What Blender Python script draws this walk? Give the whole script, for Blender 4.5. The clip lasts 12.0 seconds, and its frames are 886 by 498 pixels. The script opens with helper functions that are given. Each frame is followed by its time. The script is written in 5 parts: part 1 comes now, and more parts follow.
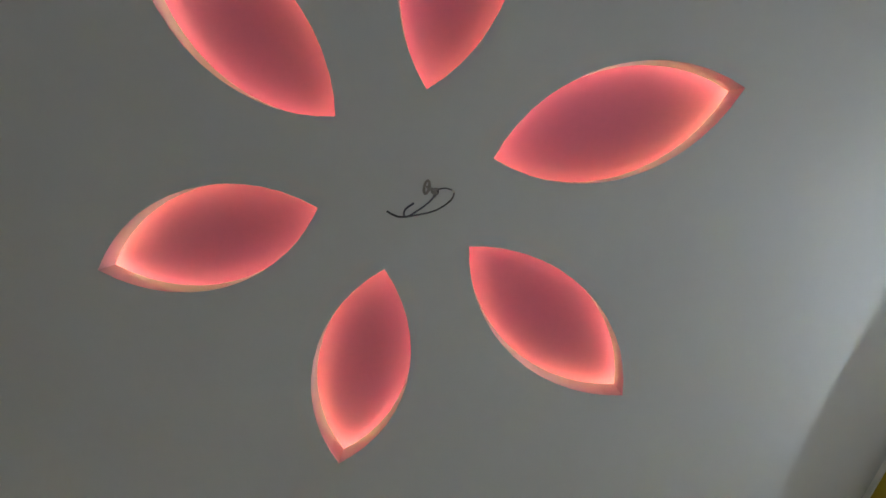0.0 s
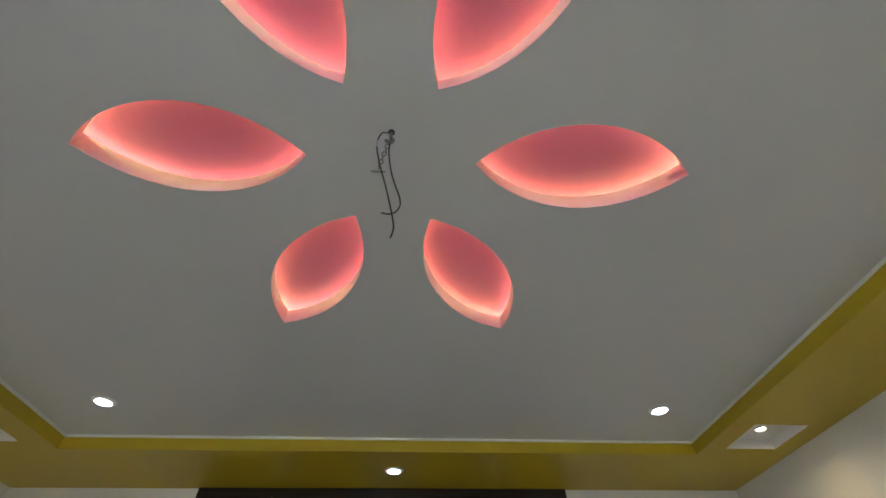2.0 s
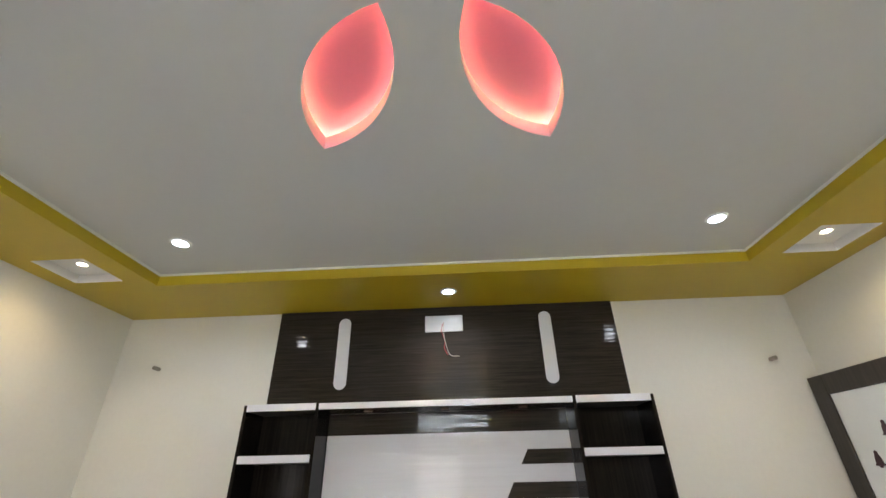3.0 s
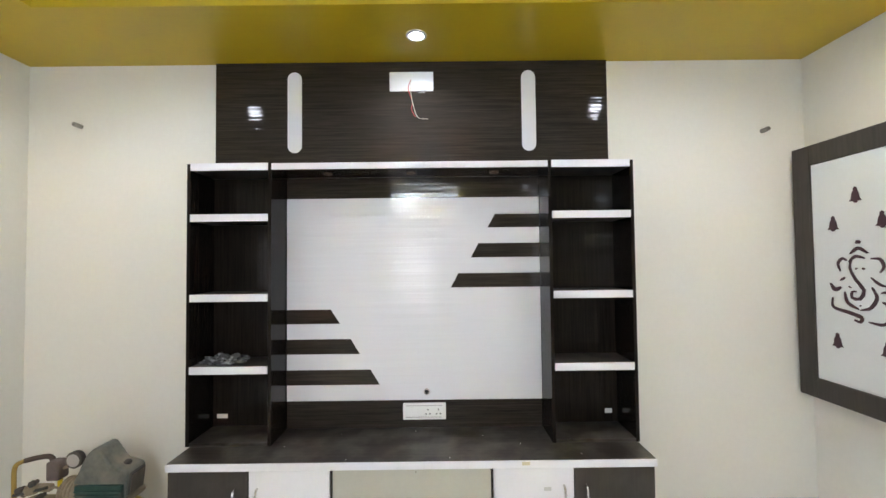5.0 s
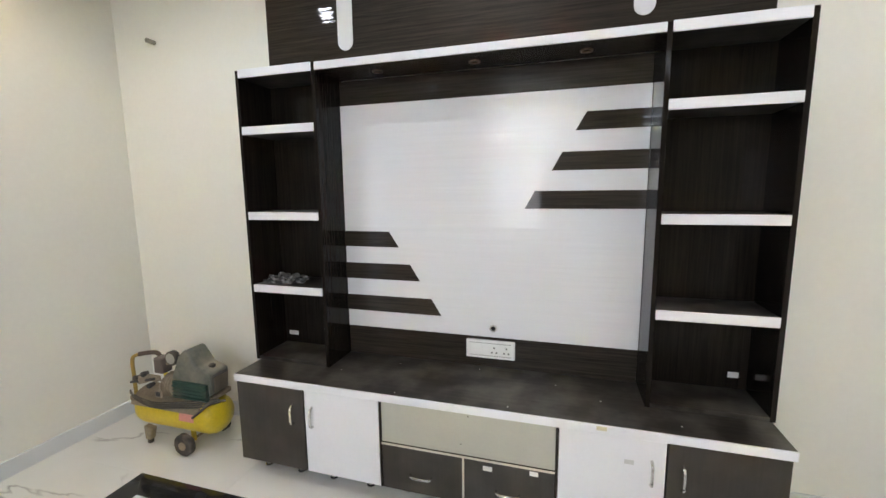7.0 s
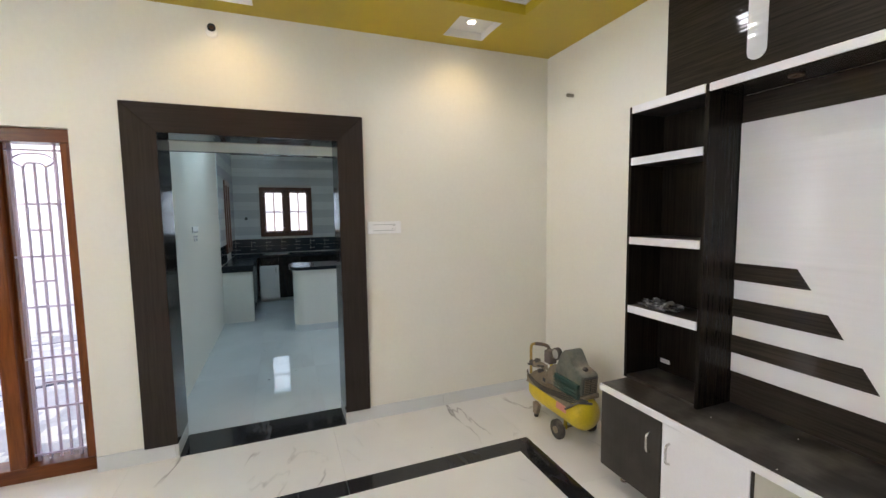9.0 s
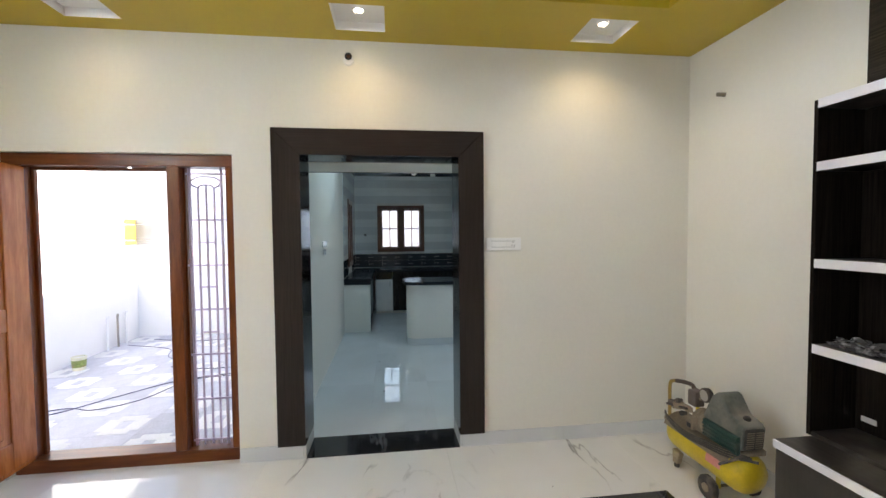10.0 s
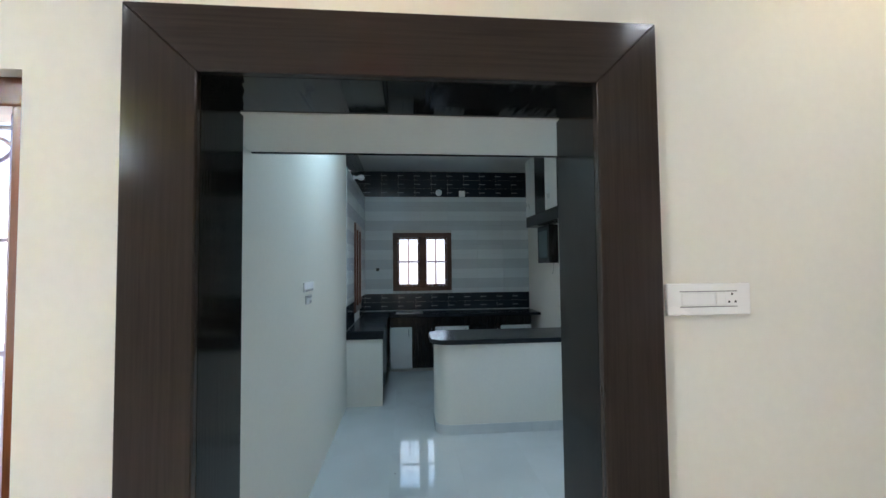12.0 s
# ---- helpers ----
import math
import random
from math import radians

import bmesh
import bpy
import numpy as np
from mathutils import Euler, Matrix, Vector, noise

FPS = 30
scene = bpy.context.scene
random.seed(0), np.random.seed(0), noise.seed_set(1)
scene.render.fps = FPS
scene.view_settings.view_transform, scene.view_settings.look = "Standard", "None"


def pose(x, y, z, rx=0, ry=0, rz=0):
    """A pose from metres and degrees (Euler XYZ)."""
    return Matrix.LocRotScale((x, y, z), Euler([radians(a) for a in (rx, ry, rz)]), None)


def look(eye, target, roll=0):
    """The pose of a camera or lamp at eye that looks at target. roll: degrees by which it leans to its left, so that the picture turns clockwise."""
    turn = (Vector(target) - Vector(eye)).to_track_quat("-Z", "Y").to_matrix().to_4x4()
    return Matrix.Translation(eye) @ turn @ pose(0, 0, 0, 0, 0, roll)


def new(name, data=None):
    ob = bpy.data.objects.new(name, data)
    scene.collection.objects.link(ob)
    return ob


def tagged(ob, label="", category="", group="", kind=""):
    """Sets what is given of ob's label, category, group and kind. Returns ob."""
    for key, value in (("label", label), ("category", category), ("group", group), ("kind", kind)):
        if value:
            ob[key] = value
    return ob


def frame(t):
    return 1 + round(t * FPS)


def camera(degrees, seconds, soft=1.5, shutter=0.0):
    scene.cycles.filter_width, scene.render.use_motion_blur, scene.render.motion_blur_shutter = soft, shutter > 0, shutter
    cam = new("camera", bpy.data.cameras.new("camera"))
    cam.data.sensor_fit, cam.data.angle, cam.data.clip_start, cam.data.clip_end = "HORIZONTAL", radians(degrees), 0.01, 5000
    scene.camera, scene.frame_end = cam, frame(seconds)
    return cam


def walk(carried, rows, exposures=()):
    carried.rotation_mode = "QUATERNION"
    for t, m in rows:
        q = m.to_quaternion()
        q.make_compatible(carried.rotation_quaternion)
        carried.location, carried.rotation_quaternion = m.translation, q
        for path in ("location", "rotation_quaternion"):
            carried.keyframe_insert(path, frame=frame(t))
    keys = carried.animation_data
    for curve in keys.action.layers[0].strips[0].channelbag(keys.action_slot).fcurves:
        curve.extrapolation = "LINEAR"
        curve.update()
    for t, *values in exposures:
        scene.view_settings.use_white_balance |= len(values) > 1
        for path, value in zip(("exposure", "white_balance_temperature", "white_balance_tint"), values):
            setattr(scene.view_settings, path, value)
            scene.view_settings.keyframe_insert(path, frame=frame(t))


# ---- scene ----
cam = camera(93.8, 12.0)
PATH = [
    (0, (2.403, -2.598, 1.796), (2.844, -2.704, 3.743), 1.0),
    (0.5, (2.399, -2.756, 1.783), (2.922, -2.553, 3.702), 2.9),
    (1, (2.424, -2.974, 1.796), (2.975, -2.326, 3.606), 1.6),
    (1.5, (2.531, -3.141, 1.813), (2.902, -2.086, 3.471), -1.0),
    (2, (2.602, -3.151, 1.834), (2.72, -1.825, 3.326), -1.6),
    (2.5, (2.585, -3.063, 1.791), (2.548, -1.503, 3.043), -1.3),
    (3, (2.59, -2.99, 1.754), (2.51, -1.235, 2.71), -1.3),
    (3.5, (2.613, -2.953, 1.715), (2.542, -1.076, 2.402), -1.1),
    (5.5, (2.649, -2.458, 1.553), (2.662, -0.46, 1.47), -0.6),
    (6, (2.708, -2.276, 1.526), (2.66, -0.286, 1.332), -0.6),
    (6.5, (2.8, -2.166, 1.52), (2.569, -0.196, 1.262), -0.6),
    (8.5, (3.049, -2.183, 1.57), (1.371, -1.118, 1.348), -0.9),
    (9, (3.071, -2.184, 1.57), (1.215, -1.458, 1.4), -0.8),
    (9.5, (3.082, -2.216, 1.57), (1.137, -1.765, 1.453), -0.7),
    (10, (2.928, -2.262, 1.559), (0.945, -2.014, 1.48), -0.5),
    (10.5, (2.521, -2.305, 1.575), (0.527, -2.163, 1.518), -0.4),
    (11, (2.058, -2.28, 1.572), (0.062, -2.162, 1.534), -0.5),
    (11.5, (1.572, -2.271, 1.565), (-0.423, -2.138, 1.575), -0.6),
    (12, (1.139, -2.325, 1.576), (-0.852, -2.147, 1.657), -0.6),
]
# exposure follows the clip's own brightening and darkening
EXPOSURES = [(0.0, 0.75, 6400, 11), (1.0, 0.73, 6400, 11), (1.5, 0.83, 6400, 11), (2.0, 1.10, 6600, 12), (2.5, 1.50, 6800, 13), (3.0, 1.85, 6750, 14), (3.5, 2.12, 6650, 14), (5.5, 2.40, 6400, 13),
             (6.5, 2.35, 6400, 13), (8.5, 2.25, 6750, 14), (9.0, 2.14, 6800, 15), (9.5, 2.08, 6750, 15), (10.0, 2.02, 6640, 14), (10.5, 1.83, 6520, 14), (11.0, 1.77, 6370, 13), (11.5, 1.93, 6400, 13), (12.0, 2.27, 6370, 13)]
walk(cam, [(t, look(eye, target, roll)) for t, eye, target, roll in PATH], EXPOSURES)

# ---- world, sun and lamps ----
world = bpy.data.worlds.new("world")
scene.world = world
world.use_nodes = True
wn = world.node_tree
sky = wn.nodes.new("ShaderNodeTexSky")
sky.sky_type, sky.sun_disc = "NISHITA", False
sky.sun_elevation, sky.sun_rotation = radians(38), radians(4)
wn.links.new(sky.outputs["Color"], wn.nodes["Background"].inputs["Color"])
wn.nodes["Background"].inputs["Strength"].default_value = 0.15

SUN_FROM = Vector((0.06, 0.78, 0.62)).normalized()
sun = new("sun", bpy.data.lights.new("sun", "SUN"))
sun.data.energy, sun.data.angle, sun.data.color = 5.0, radians(0.5), (1.0, 0.95, 0.88)
sun.matrix_world = look(SUN_FROM * 20, (0, 0, 0))


def spot(name, x, y, z, watts, color, size=140, blend=0.8, radius=0.03, target=None):
    ob = new(name, bpy.data.lights.new(name, "SPOT"))
    d = ob.data
    d.energy, d.color, d.spot_size, d.spot_blend, d.shadow_soft_size = watts, color, radians(size), blend, radius
    ob.matrix_world = look((x, y, z), target or (x, y + 0.001, 0))
    return ob


def area(name, centre, target, w, h, watts, color):
    ob = new(name, bpy.data.lights.new(name, "AREA"))
    d = ob.data
    d.shape, d.size, d.size_y, d.energy, d.color = "RECTANGLE", w, h, watts, color
    ob.matrix_world = look(centre, target)
    return ob


WARM, COOL = (1.0, 0.75, 0.36), (0.90, 0.95, 1.0)
RECESS = [(x, y) for x in (0.30, 4.66) for y in (-0.86, -2.44, -4.02)]
DOWN = [(1.0, -1.01), (3.99, -1.01), (1.0, -3.80), (3.94, -3.80)]
for x, y in RECESS:
    spot("recess_lamp", x, y, 2.905, 1.0 if (x, y) == RECESS[2] else 2.5, WARM, 135, 0.9, 0.03)
for x, y in DOWN:
    spot("downlight_lamp", x, y, 2.935, 2.4 if (x, y) == DOWN[2] else 6.6, COOL, 165, 0.6, 0.05)
for y in (-0.33, -4.70):
    spot("downlight_lamp", 2.50, y, 2.855, 6.2, COOL, 150, 0.8, 0.05)
KR_LIGHT, KC_LIGHT = -0.29, 3.15
# daylight in the rear window, the kitchen window and two unseen added openings
area("opening_light", (2.09, -5.00, 1.48), (2.09, 0, 1.2), 0.78, 1.16, 2.5, (0.86, 0.93, 1.0))
area("opening_light", (-5.93, -2.03, 1.65), (0, -2.03, 1.2), 0.85, 0.85, 0.95, (0.44, 0.74, 1.0))
# unseen end-wall opening, added to brighten the passage wall opposite
area("opening_light", (-1.6, KR_LIGHT, 1.65), (-1.6, -3.0, 1.4), 1.3, 1.15, 0.8, (0.34, 0.75, 1.0))
# added lamp in a made-up ceiling opening, for the glow high on the wall
area("opening_light", (-2.1, -2.62, KC_LIGHT), (-2.1, -3.1, 2.3), 0.75, 0.45, 3.4, (0.48, 0.82, 1.0))


# ---- materials ----
def mat(name, color, rough=0.5, metal=0.0, var=0.06, scale=4.0, fine=60.0, bump=0.0, bump_scale=80.0, spec=0.5,
        stain=None, stain_amount=0.0, stain_scale=1.5, rough_var=0.08, random_amount=0.0):
    """A painted or plain surface: broad and fine changes of tone, wear, and fine relief."""
    m = bpy.data.materials.new(name)
    m.use_nodes = True
    nt = m.node_tree
    b = nt.nodes["Principled BSDF"]
    b.inputs["Metallic"].default_value = metal
    b.inputs["Specular IOR Level"].default_value = spec
    co = nt.nodes.new("ShaderNodeTexCoord")

    def noise_node(s, detail=3.0):
        n = nt.nodes.new("ShaderNodeTexNoise")
        n.inputs["Scale"].default_value, n.inputs["Detail"].default_value = s, detail
        nt.links.new(co.outputs["Object"], n.inputs["Vector"])
        return n
    n1, n2 = noise_node(scale), noise_node(fine)
    add = nt.nodes.new("ShaderNodeMath"); add.operation = "ADD"
    nt.links.new(n1.outputs["Fac"], add.inputs[0]); nt.links.new(n2.outputs["Fac"], add.inputs[1])
    rng = nt.nodes.new("ShaderNodeMapRange")
    rng.inputs["From Min"].default_value, rng.inputs["From Max"].default_value = 0.6, 1.4
    rng.inputs["To Min"].default_value, rng.inputs["To Max"].default_value = 1 - var, 1 + var
    nt.links.new(add.outputs[0], rng.inputs["Value"])
    val = rng.outputs[0]
    if random_amount:
        info = nt.nodes.new("ShaderNodeObjectInfo")
        r2 = nt.nodes.new("ShaderNodeMapRange")
        r2.inputs["To Min"].default_value, r2.inputs["To Max"].default_value = 1 - random_amount, 1 + random_amount
        nt.links.new(info.outputs["Random"], r2.inputs["Value"])
        mul0 = nt.nodes.new("ShaderNodeMath"); mul0.operation = "MULTIPLY"
        nt.links.new(val, mul0.inputs[0]); nt.links.new(r2.outputs[0], mul0.inputs[1])
        val = mul0.outputs[0]
    mul = nt.nodes.new("ShaderNodeVectorMath"); mul.operation = "SCALE"
    mul.inputs[0].default_value = color
    nt.links.new(val, mul.inputs["Scale"])
    out = mul.outputs[0]
    if stain:
        n3 = noise_node(stain_scale, 6.0)
        r3 = nt.nodes.new("ShaderNodeMapRange")
        r3.inputs["From Min"].default_value, r3.inputs["From Max"].default_value = 0.5, 0.72
        r3.inputs["To Max"].default_value = stain_amount
        nt.links.new(n3.outputs["Fac"], r3.inputs["Value"])
        mix = nt.nodes.new("ShaderNodeMix"); mix.data_type = "RGBA"
        nt.links.new(r3.outputs[0], mix.inputs["Factor"])
        nt.links.new(out, mix.inputs["A"])
        mix.inputs["B"].default_value = (*stain, 1)
        out = mix.outputs["Result"]
    nt.links.new(out, b.inputs["Base Color"])
    rr = nt.nodes.new("ShaderNodeMapRange")
    rr.inputs["To Min"].default_value, rr.inputs["To Max"].default_value = max(0.02, rough - rough_var), min(1, rough + rough_var)
    nt.links.new(n1.outputs["Fac"], rr.inputs["Value"])
    nt.links.new(rr.outputs[0], b.inputs["Roughness"])
    if bump:
        nb = noise_node(bump_scale, 4.0)
        bp = nt.nodes.new("ShaderNodeBump")
        bp.inputs["Strength"].default_value, bp.inputs["Distance"].default_value = bump, 0.002
        nt.links.new(nb.outputs["Fac"], bp.inputs["Height"])
        nt.links.new(bp.outputs["Normal"], b.inputs["Normal"])
    return m


def grain_mat(name, dark, light, along="x", rough=0.16, stretch=22.0, wave=0.35, spec=0.5, coat=0.0, dust=0.0, ripple_scale=2.6, fleck=0.0):
    """Wood or woodgrain laminate with grain along one axis and its ripple in the gloss."""
    m = bpy.data.materials.new(name)
    m.use_nodes = True
    nt = m.node_tree
    b = nt.nodes["Principled BSDF"]
    b.inputs["Specular IOR Level"].default_value = spec
    b.inputs["Coat Weight"].default_value = coat
    b.inputs["Coat Roughness"].default_value = 0.08
    co = nt.nodes.new("ShaderNodeTexCoord")
    mp = nt.nodes.new("ShaderNodeMapping")
    s = {"x": (1.2, stretch, stretch), "y": (stretch, 1.2, stretch), "z": (stretch, stretch, 1.2)}[along]
    mp.inputs["Scale"].default_value = s
    nt.links.new(co.outputs["Object"], mp.inputs["Vector"])
    n1 = nt.nodes.new("ShaderNodeTexNoise")
    n1.inputs["Scale"].default_value, n1.inputs["Detail"].default_value, n1.inputs["Distortion"].default_value = 2.2, 5.0, 0.6
    nt.links.new(mp.outputs[0], n1.inputs["Vector"])
    n2 = nt.nodes.new("ShaderNodeTexNoise")
    n2.inputs["Scale"].default_value, n2.inputs["Detail"].default_value = 12.0, 3.0
    nt.links.new(mp.outputs[0], n2.inputs["Vector"])
    av = nt.nodes.new("ShaderNodeMath"); av.operation = "MULTIPLY_ADD"
    av.inputs[1].default_value = 0.4
    nt.links.new(n2.outputs["Fac"], av.inputs[0]); nt.links.new(n1.outputs["Fac"], av.inputs[2])
    rp = nt.nodes.new("ShaderNodeValToRGB")
    rp.color_ramp.elements[0].position, rp.color_ramp.elements[1].position = 0.45, 0.95
    rp.color_ramp.elements[0].color, rp.color_ramp.elements[1].color = (*dark, 1), (*light, 1)
    nt.links.new(av.outputs[0], rp.inputs["Fac"])
    out = rp.outputs["Color"]
    if dust:
        nd = nt.nodes.new("ShaderNodeTexNoise")
        nd.inputs["Scale"].default_value, nd.inputs["Detail"].default_value = 7.0, 9.0
        nt.links.new(co.outputs["Object"], nd.inputs["Vector"])
        rd = nt.nodes.new("ShaderNodeMapRange")
        rd.inputs["From Min"].default_value, rd.inputs["From Max"].default_value = 0.42, 0.75
        rd.inputs["To Max"].default_value = dust
        nt.links.new(nd.outputs["Fac"], rd.inputs["Value"])
        mx = nt.nodes.new("ShaderNodeMix"); mx.data_type = "RGBA"
        nt.links.new(rd.outputs[0], mx.inputs["Factor"])
        nt.links.new(out, mx.inputs["A"])
        mx.inputs["B"].default_value = (0.22, 0.20, 0.17, 1)
        out = mx.outputs["Result"]
    nt.links.new(out, b.inputs["Base Color"])
    b.inputs["Roughness"].default_value = rough
    bp = nt.nodes.new("ShaderNodeBump")
    bp.inputs["Strength"].default_value, bp.inputs["Distance"].default_value = wave, 0.004
    ripple = nt.nodes.new("ShaderNodeTexNoise")
    ripple.inputs["Scale"].default_value, ripple.inputs["Detail"].default_value, ripple.inputs["Distortion"].default_value = ripple_scale, 0.6, 0.3
    nt.links.new(mp.outputs[0], ripple.inputs["Vector"])
    nt.links.new(ripple.outputs["Fac"], bp.inputs["Height"])
    normal = bp.outputs["Normal"]
    if fleck:
        grit = nt.nodes.new("ShaderNodeTexNoise")
        grit.inputs["Scale"].default_value, grit.inputs["Detail"].default_value = 260.0, 2.0
        nt.links.new(co.outputs["Object"], grit.inputs["Vector"])
        bp2 = nt.nodes.new("ShaderNodeBump")
        bp2.inputs["Strength"].default_value, bp2.inputs["Distance"].default_value = fleck, 0.001
        nt.links.new(grit.outputs["Fac"], bp2.inputs["Height"])
        nt.links.new(normal, bp2.inputs["Normal"])
        normal = bp2.outputs["Normal"]
    nt.links.new(normal, b.inputs["Normal"])
    return m


def marble_mat(name, base, vein, rough, scale=0.9, vein_amount=0.8, random_shift=True, threshold=0.012, patch=(0.42, 0.62)):
    """Polished vitrified tile with thin wandering veins, different on each tile."""
    m = bpy.data.materials.new(name)
    m.use_nodes = True
    nt = m.node_tree
    b = nt.nodes["Principled BSDF"]
    co = nt.nodes.new("ShaderNodeTexCoord")
    vec = co.outputs["Object"]
    if random_shift:
        info = nt.nodes.new("ShaderNodeObjectInfo")
        sc = nt.nodes.new("ShaderNodeMath"); sc.operation = "MULTIPLY"; sc.inputs[1].default_value = 43.0
        nt.links.new(info.outputs["Random"], sc.inputs[0])
        ad = nt.nodes.new("ShaderNodeVectorMath"); ad.operation = "ADD"
        nt.links.new(vec, ad.inputs[0]); nt.links.new(sc.outputs[0], ad.inputs[1])
        vec = ad.outputs[0]
    n = nt.nodes.new("ShaderNodeTexNoise")
    n.inputs["Scale"].default_value, n.inputs["Detail"].default_value = scale, 6.0
    n.inputs["Distortion"].default_value = 0.8
    turn = nt.nodes.new("ShaderNodeMapping")
    turn.inputs["Rotation"].default_value, turn.inputs["Scale"].default_value = (0, 0, 0.65), (0.5, 1.35, 1.0)
    nt.links.new(vec, turn.inputs["Vector"])
    nt.links.new(turn.outputs[0], n.inputs["Vector"])
    sub = nt.nodes.new("ShaderNodeMath"); sub.operation = "SUBTRACT"; sub.inputs[1].default_value = 0.5
    nt.links.new(n.outputs["Fac"], sub.inputs[0])
    ab = nt.nodes.new("ShaderNodeMath"); ab.operation = "ABSOLUTE"
    nt.links.new(sub.outputs[0], ab.inputs[0])
    r = nt.nodes.new("ShaderNodeMapRange")
    r.inputs["From Min"].default_value, r.inputs["From Max"].default_value = 0.0, threshold
    r.inputs["To Min"].default_value, r.inputs["To Max"].default_value = vein_amount, 0.0
    nt.links.new(ab.outputs[0], r.inputs["Value"])
    n2 = nt.nodes.new("ShaderNodeTexNoise")
    n2.inputs["Scale"].default_value, n2.inputs["Detail"].default_value = 1.7, 4.0
    nt.links.new(vec, n2.inputs["Vector"])
    r2 = nt.nodes.new("ShaderNodeMapRange")
    r2.inputs["From Min"].default_value, r2.inputs["From Max"].default_value = patch
    nt.links.new(n2.outputs["Fac"], r2.inputs["Value"])
    mu = nt.nodes.new("ShaderNodeMath"); mu.operation = "MULTIPLY"
    nt.links.new(r.outputs[0], mu.inputs[0]); nt.links.new(r2.outputs[0], mu.inputs[1])
    cl = nt.nodes.new("ShaderNodeValToRGB")
    cl.color_ramp.elements[0].position, cl.color_ramp.elements[1].position = 0.3, 0.75
    cl.color_ramp.elements[0].color = (*base, 1)
    cl.color_ramp.elements[1].color = (*[0.88 * c for c in base], 1)
    nt.links.new(n2.outputs["Fac"], cl.inputs["Fac"])
    mx = nt.nodes.new("ShaderNodeMix"); mx.data_type = "RGBA"
    nt.links.new(mu.outputs[0], mx.inputs["Factor"])
    nt.links.new(cl.outputs["Color"], mx.inputs["A"])
    mx.inputs["B"].default_value = (*vein, 1)
    nt.links.new(mx.outputs["Result"], b.inputs["Base Color"])
    rr = nt.nodes.new("ShaderNodeMapRange")
    rr.inputs["To Min"].default_value, rr.inputs["To Max"].default_value = rough * 0.6, rough * 1.6
    nt.links.new(n2.outputs["Fac"], rr.inputs["Value"])
    nt.links.new(rr.outputs[0], b.inputs["Roughness"])
    return m


def glow(name, color, strength):
    m = bpy.data.materials.new(name)
    m.use_nodes = True
    b = m.node_tree.nodes["Principled BSDF"]
    b.inputs["Base Color"].default_value = (*color, 1)
    b.inputs["Emission Color"].default_value = (*color, 1)
    b.inputs["Emission Strength"].default_value = strength
    return m


CREAM = mat("cream_wall_paint", (0.765, 0.745, 0.68), 0.75, var=0.025, spec=0.3, scale=1.1, fine=35, bump=0.10, bump_scale=140,
            stain=(0.71, 0.69, 0.615), stain_amount=0.25, stain_scale=0.9)
CEIL = mat("white_ceiling_paint", (0.62, 0.625, 0.62), 0.42, var=0.015, scale=0.8, fine=20, bump=0.05, bump_scale=90)
MUSTARD = mat("mustard_ceiling_paint", (0.50, 0.362, 0.014), 0.4, var=0.03, scale=1.5, fine=30, bump=0.04)
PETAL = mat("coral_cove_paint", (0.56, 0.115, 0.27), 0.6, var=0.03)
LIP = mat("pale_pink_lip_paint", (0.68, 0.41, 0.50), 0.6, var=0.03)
LED_ORANGE = glow("orange_led_strip", (1.0, 1.40, 0.44), 12.5)
LED_PINK = glow("pink_led_strip", (1.0, 1.28, 0.53), 12.0)
WHITE = mat("white_plaster", (0.80, 0.80, 0.78), 0.5, var=0.02)
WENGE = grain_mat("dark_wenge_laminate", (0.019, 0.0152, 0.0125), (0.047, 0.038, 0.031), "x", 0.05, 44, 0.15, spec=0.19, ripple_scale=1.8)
# upright wenge, darkened so the colour holds the shade inside the towers
WENGE_V = grain_mat("shaded_wenge_laminate_upright", (0.0075, 0.006, 0.005), (0.020, 0.0155, 0.012), "z", 0.12, 40, 0.05, spec=0.12)
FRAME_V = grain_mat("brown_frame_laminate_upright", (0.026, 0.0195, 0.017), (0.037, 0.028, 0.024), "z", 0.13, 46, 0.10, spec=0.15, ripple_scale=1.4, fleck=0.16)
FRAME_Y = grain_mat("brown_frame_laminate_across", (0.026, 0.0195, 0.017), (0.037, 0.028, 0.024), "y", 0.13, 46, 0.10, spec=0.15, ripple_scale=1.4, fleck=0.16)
# frame laminate darkened for the reveals: their shade is in the colour
REVEAL_V = grain_mat("shaded_reveal_laminate_upright", (0.007, 0.0062, 0.0055), (0.014, 0.0115, 0.0095), "z", 0.12, 40, 0.06, spec=0.12)
REVEAL_Y = grain_mat("shaded_reveal_laminate_across", (0.007, 0.0062, 0.0055), (0.014, 0.0115, 0.0095), "x", 0.06, 30, 0.22, spec=0.2, ripple_scale=1.4)
WENGE_TOP = grain_mat("dusty_wenge_worktop", (0.016, 0.013, 0.011), (0.036, 0.030, 0.025), "x", 0.38, 24, 0.10, spec=0.3, dust=0.42)
DOOR_DARK = grain_mat("dark_wenge_door", (0.028, 0.023, 0.018), (0.036, 0.030, 0.024), "z", 0.35, 34, 0.10, dust=0.12)
WHITE_LAM = grain_mat("white_gloss_laminate", (0.755, 0.76, 0.79), (0.775, 0.78, 0.81), "x", 0.012, 32, 0.45, spec=0.25, ripple_scale=1.3)
WHITE_EDGE = mat("white_edge_band", (0.79, 0.79, 0.82), 0.3, var=0.02, scale=6)
TEAK = grain_mat("varnished_teak", (0.090, 0.023, 0.005), (0.22, 0.062, 0.014), "z", 0.28, 14, 0.12, spec=0.25, coat=0.05)
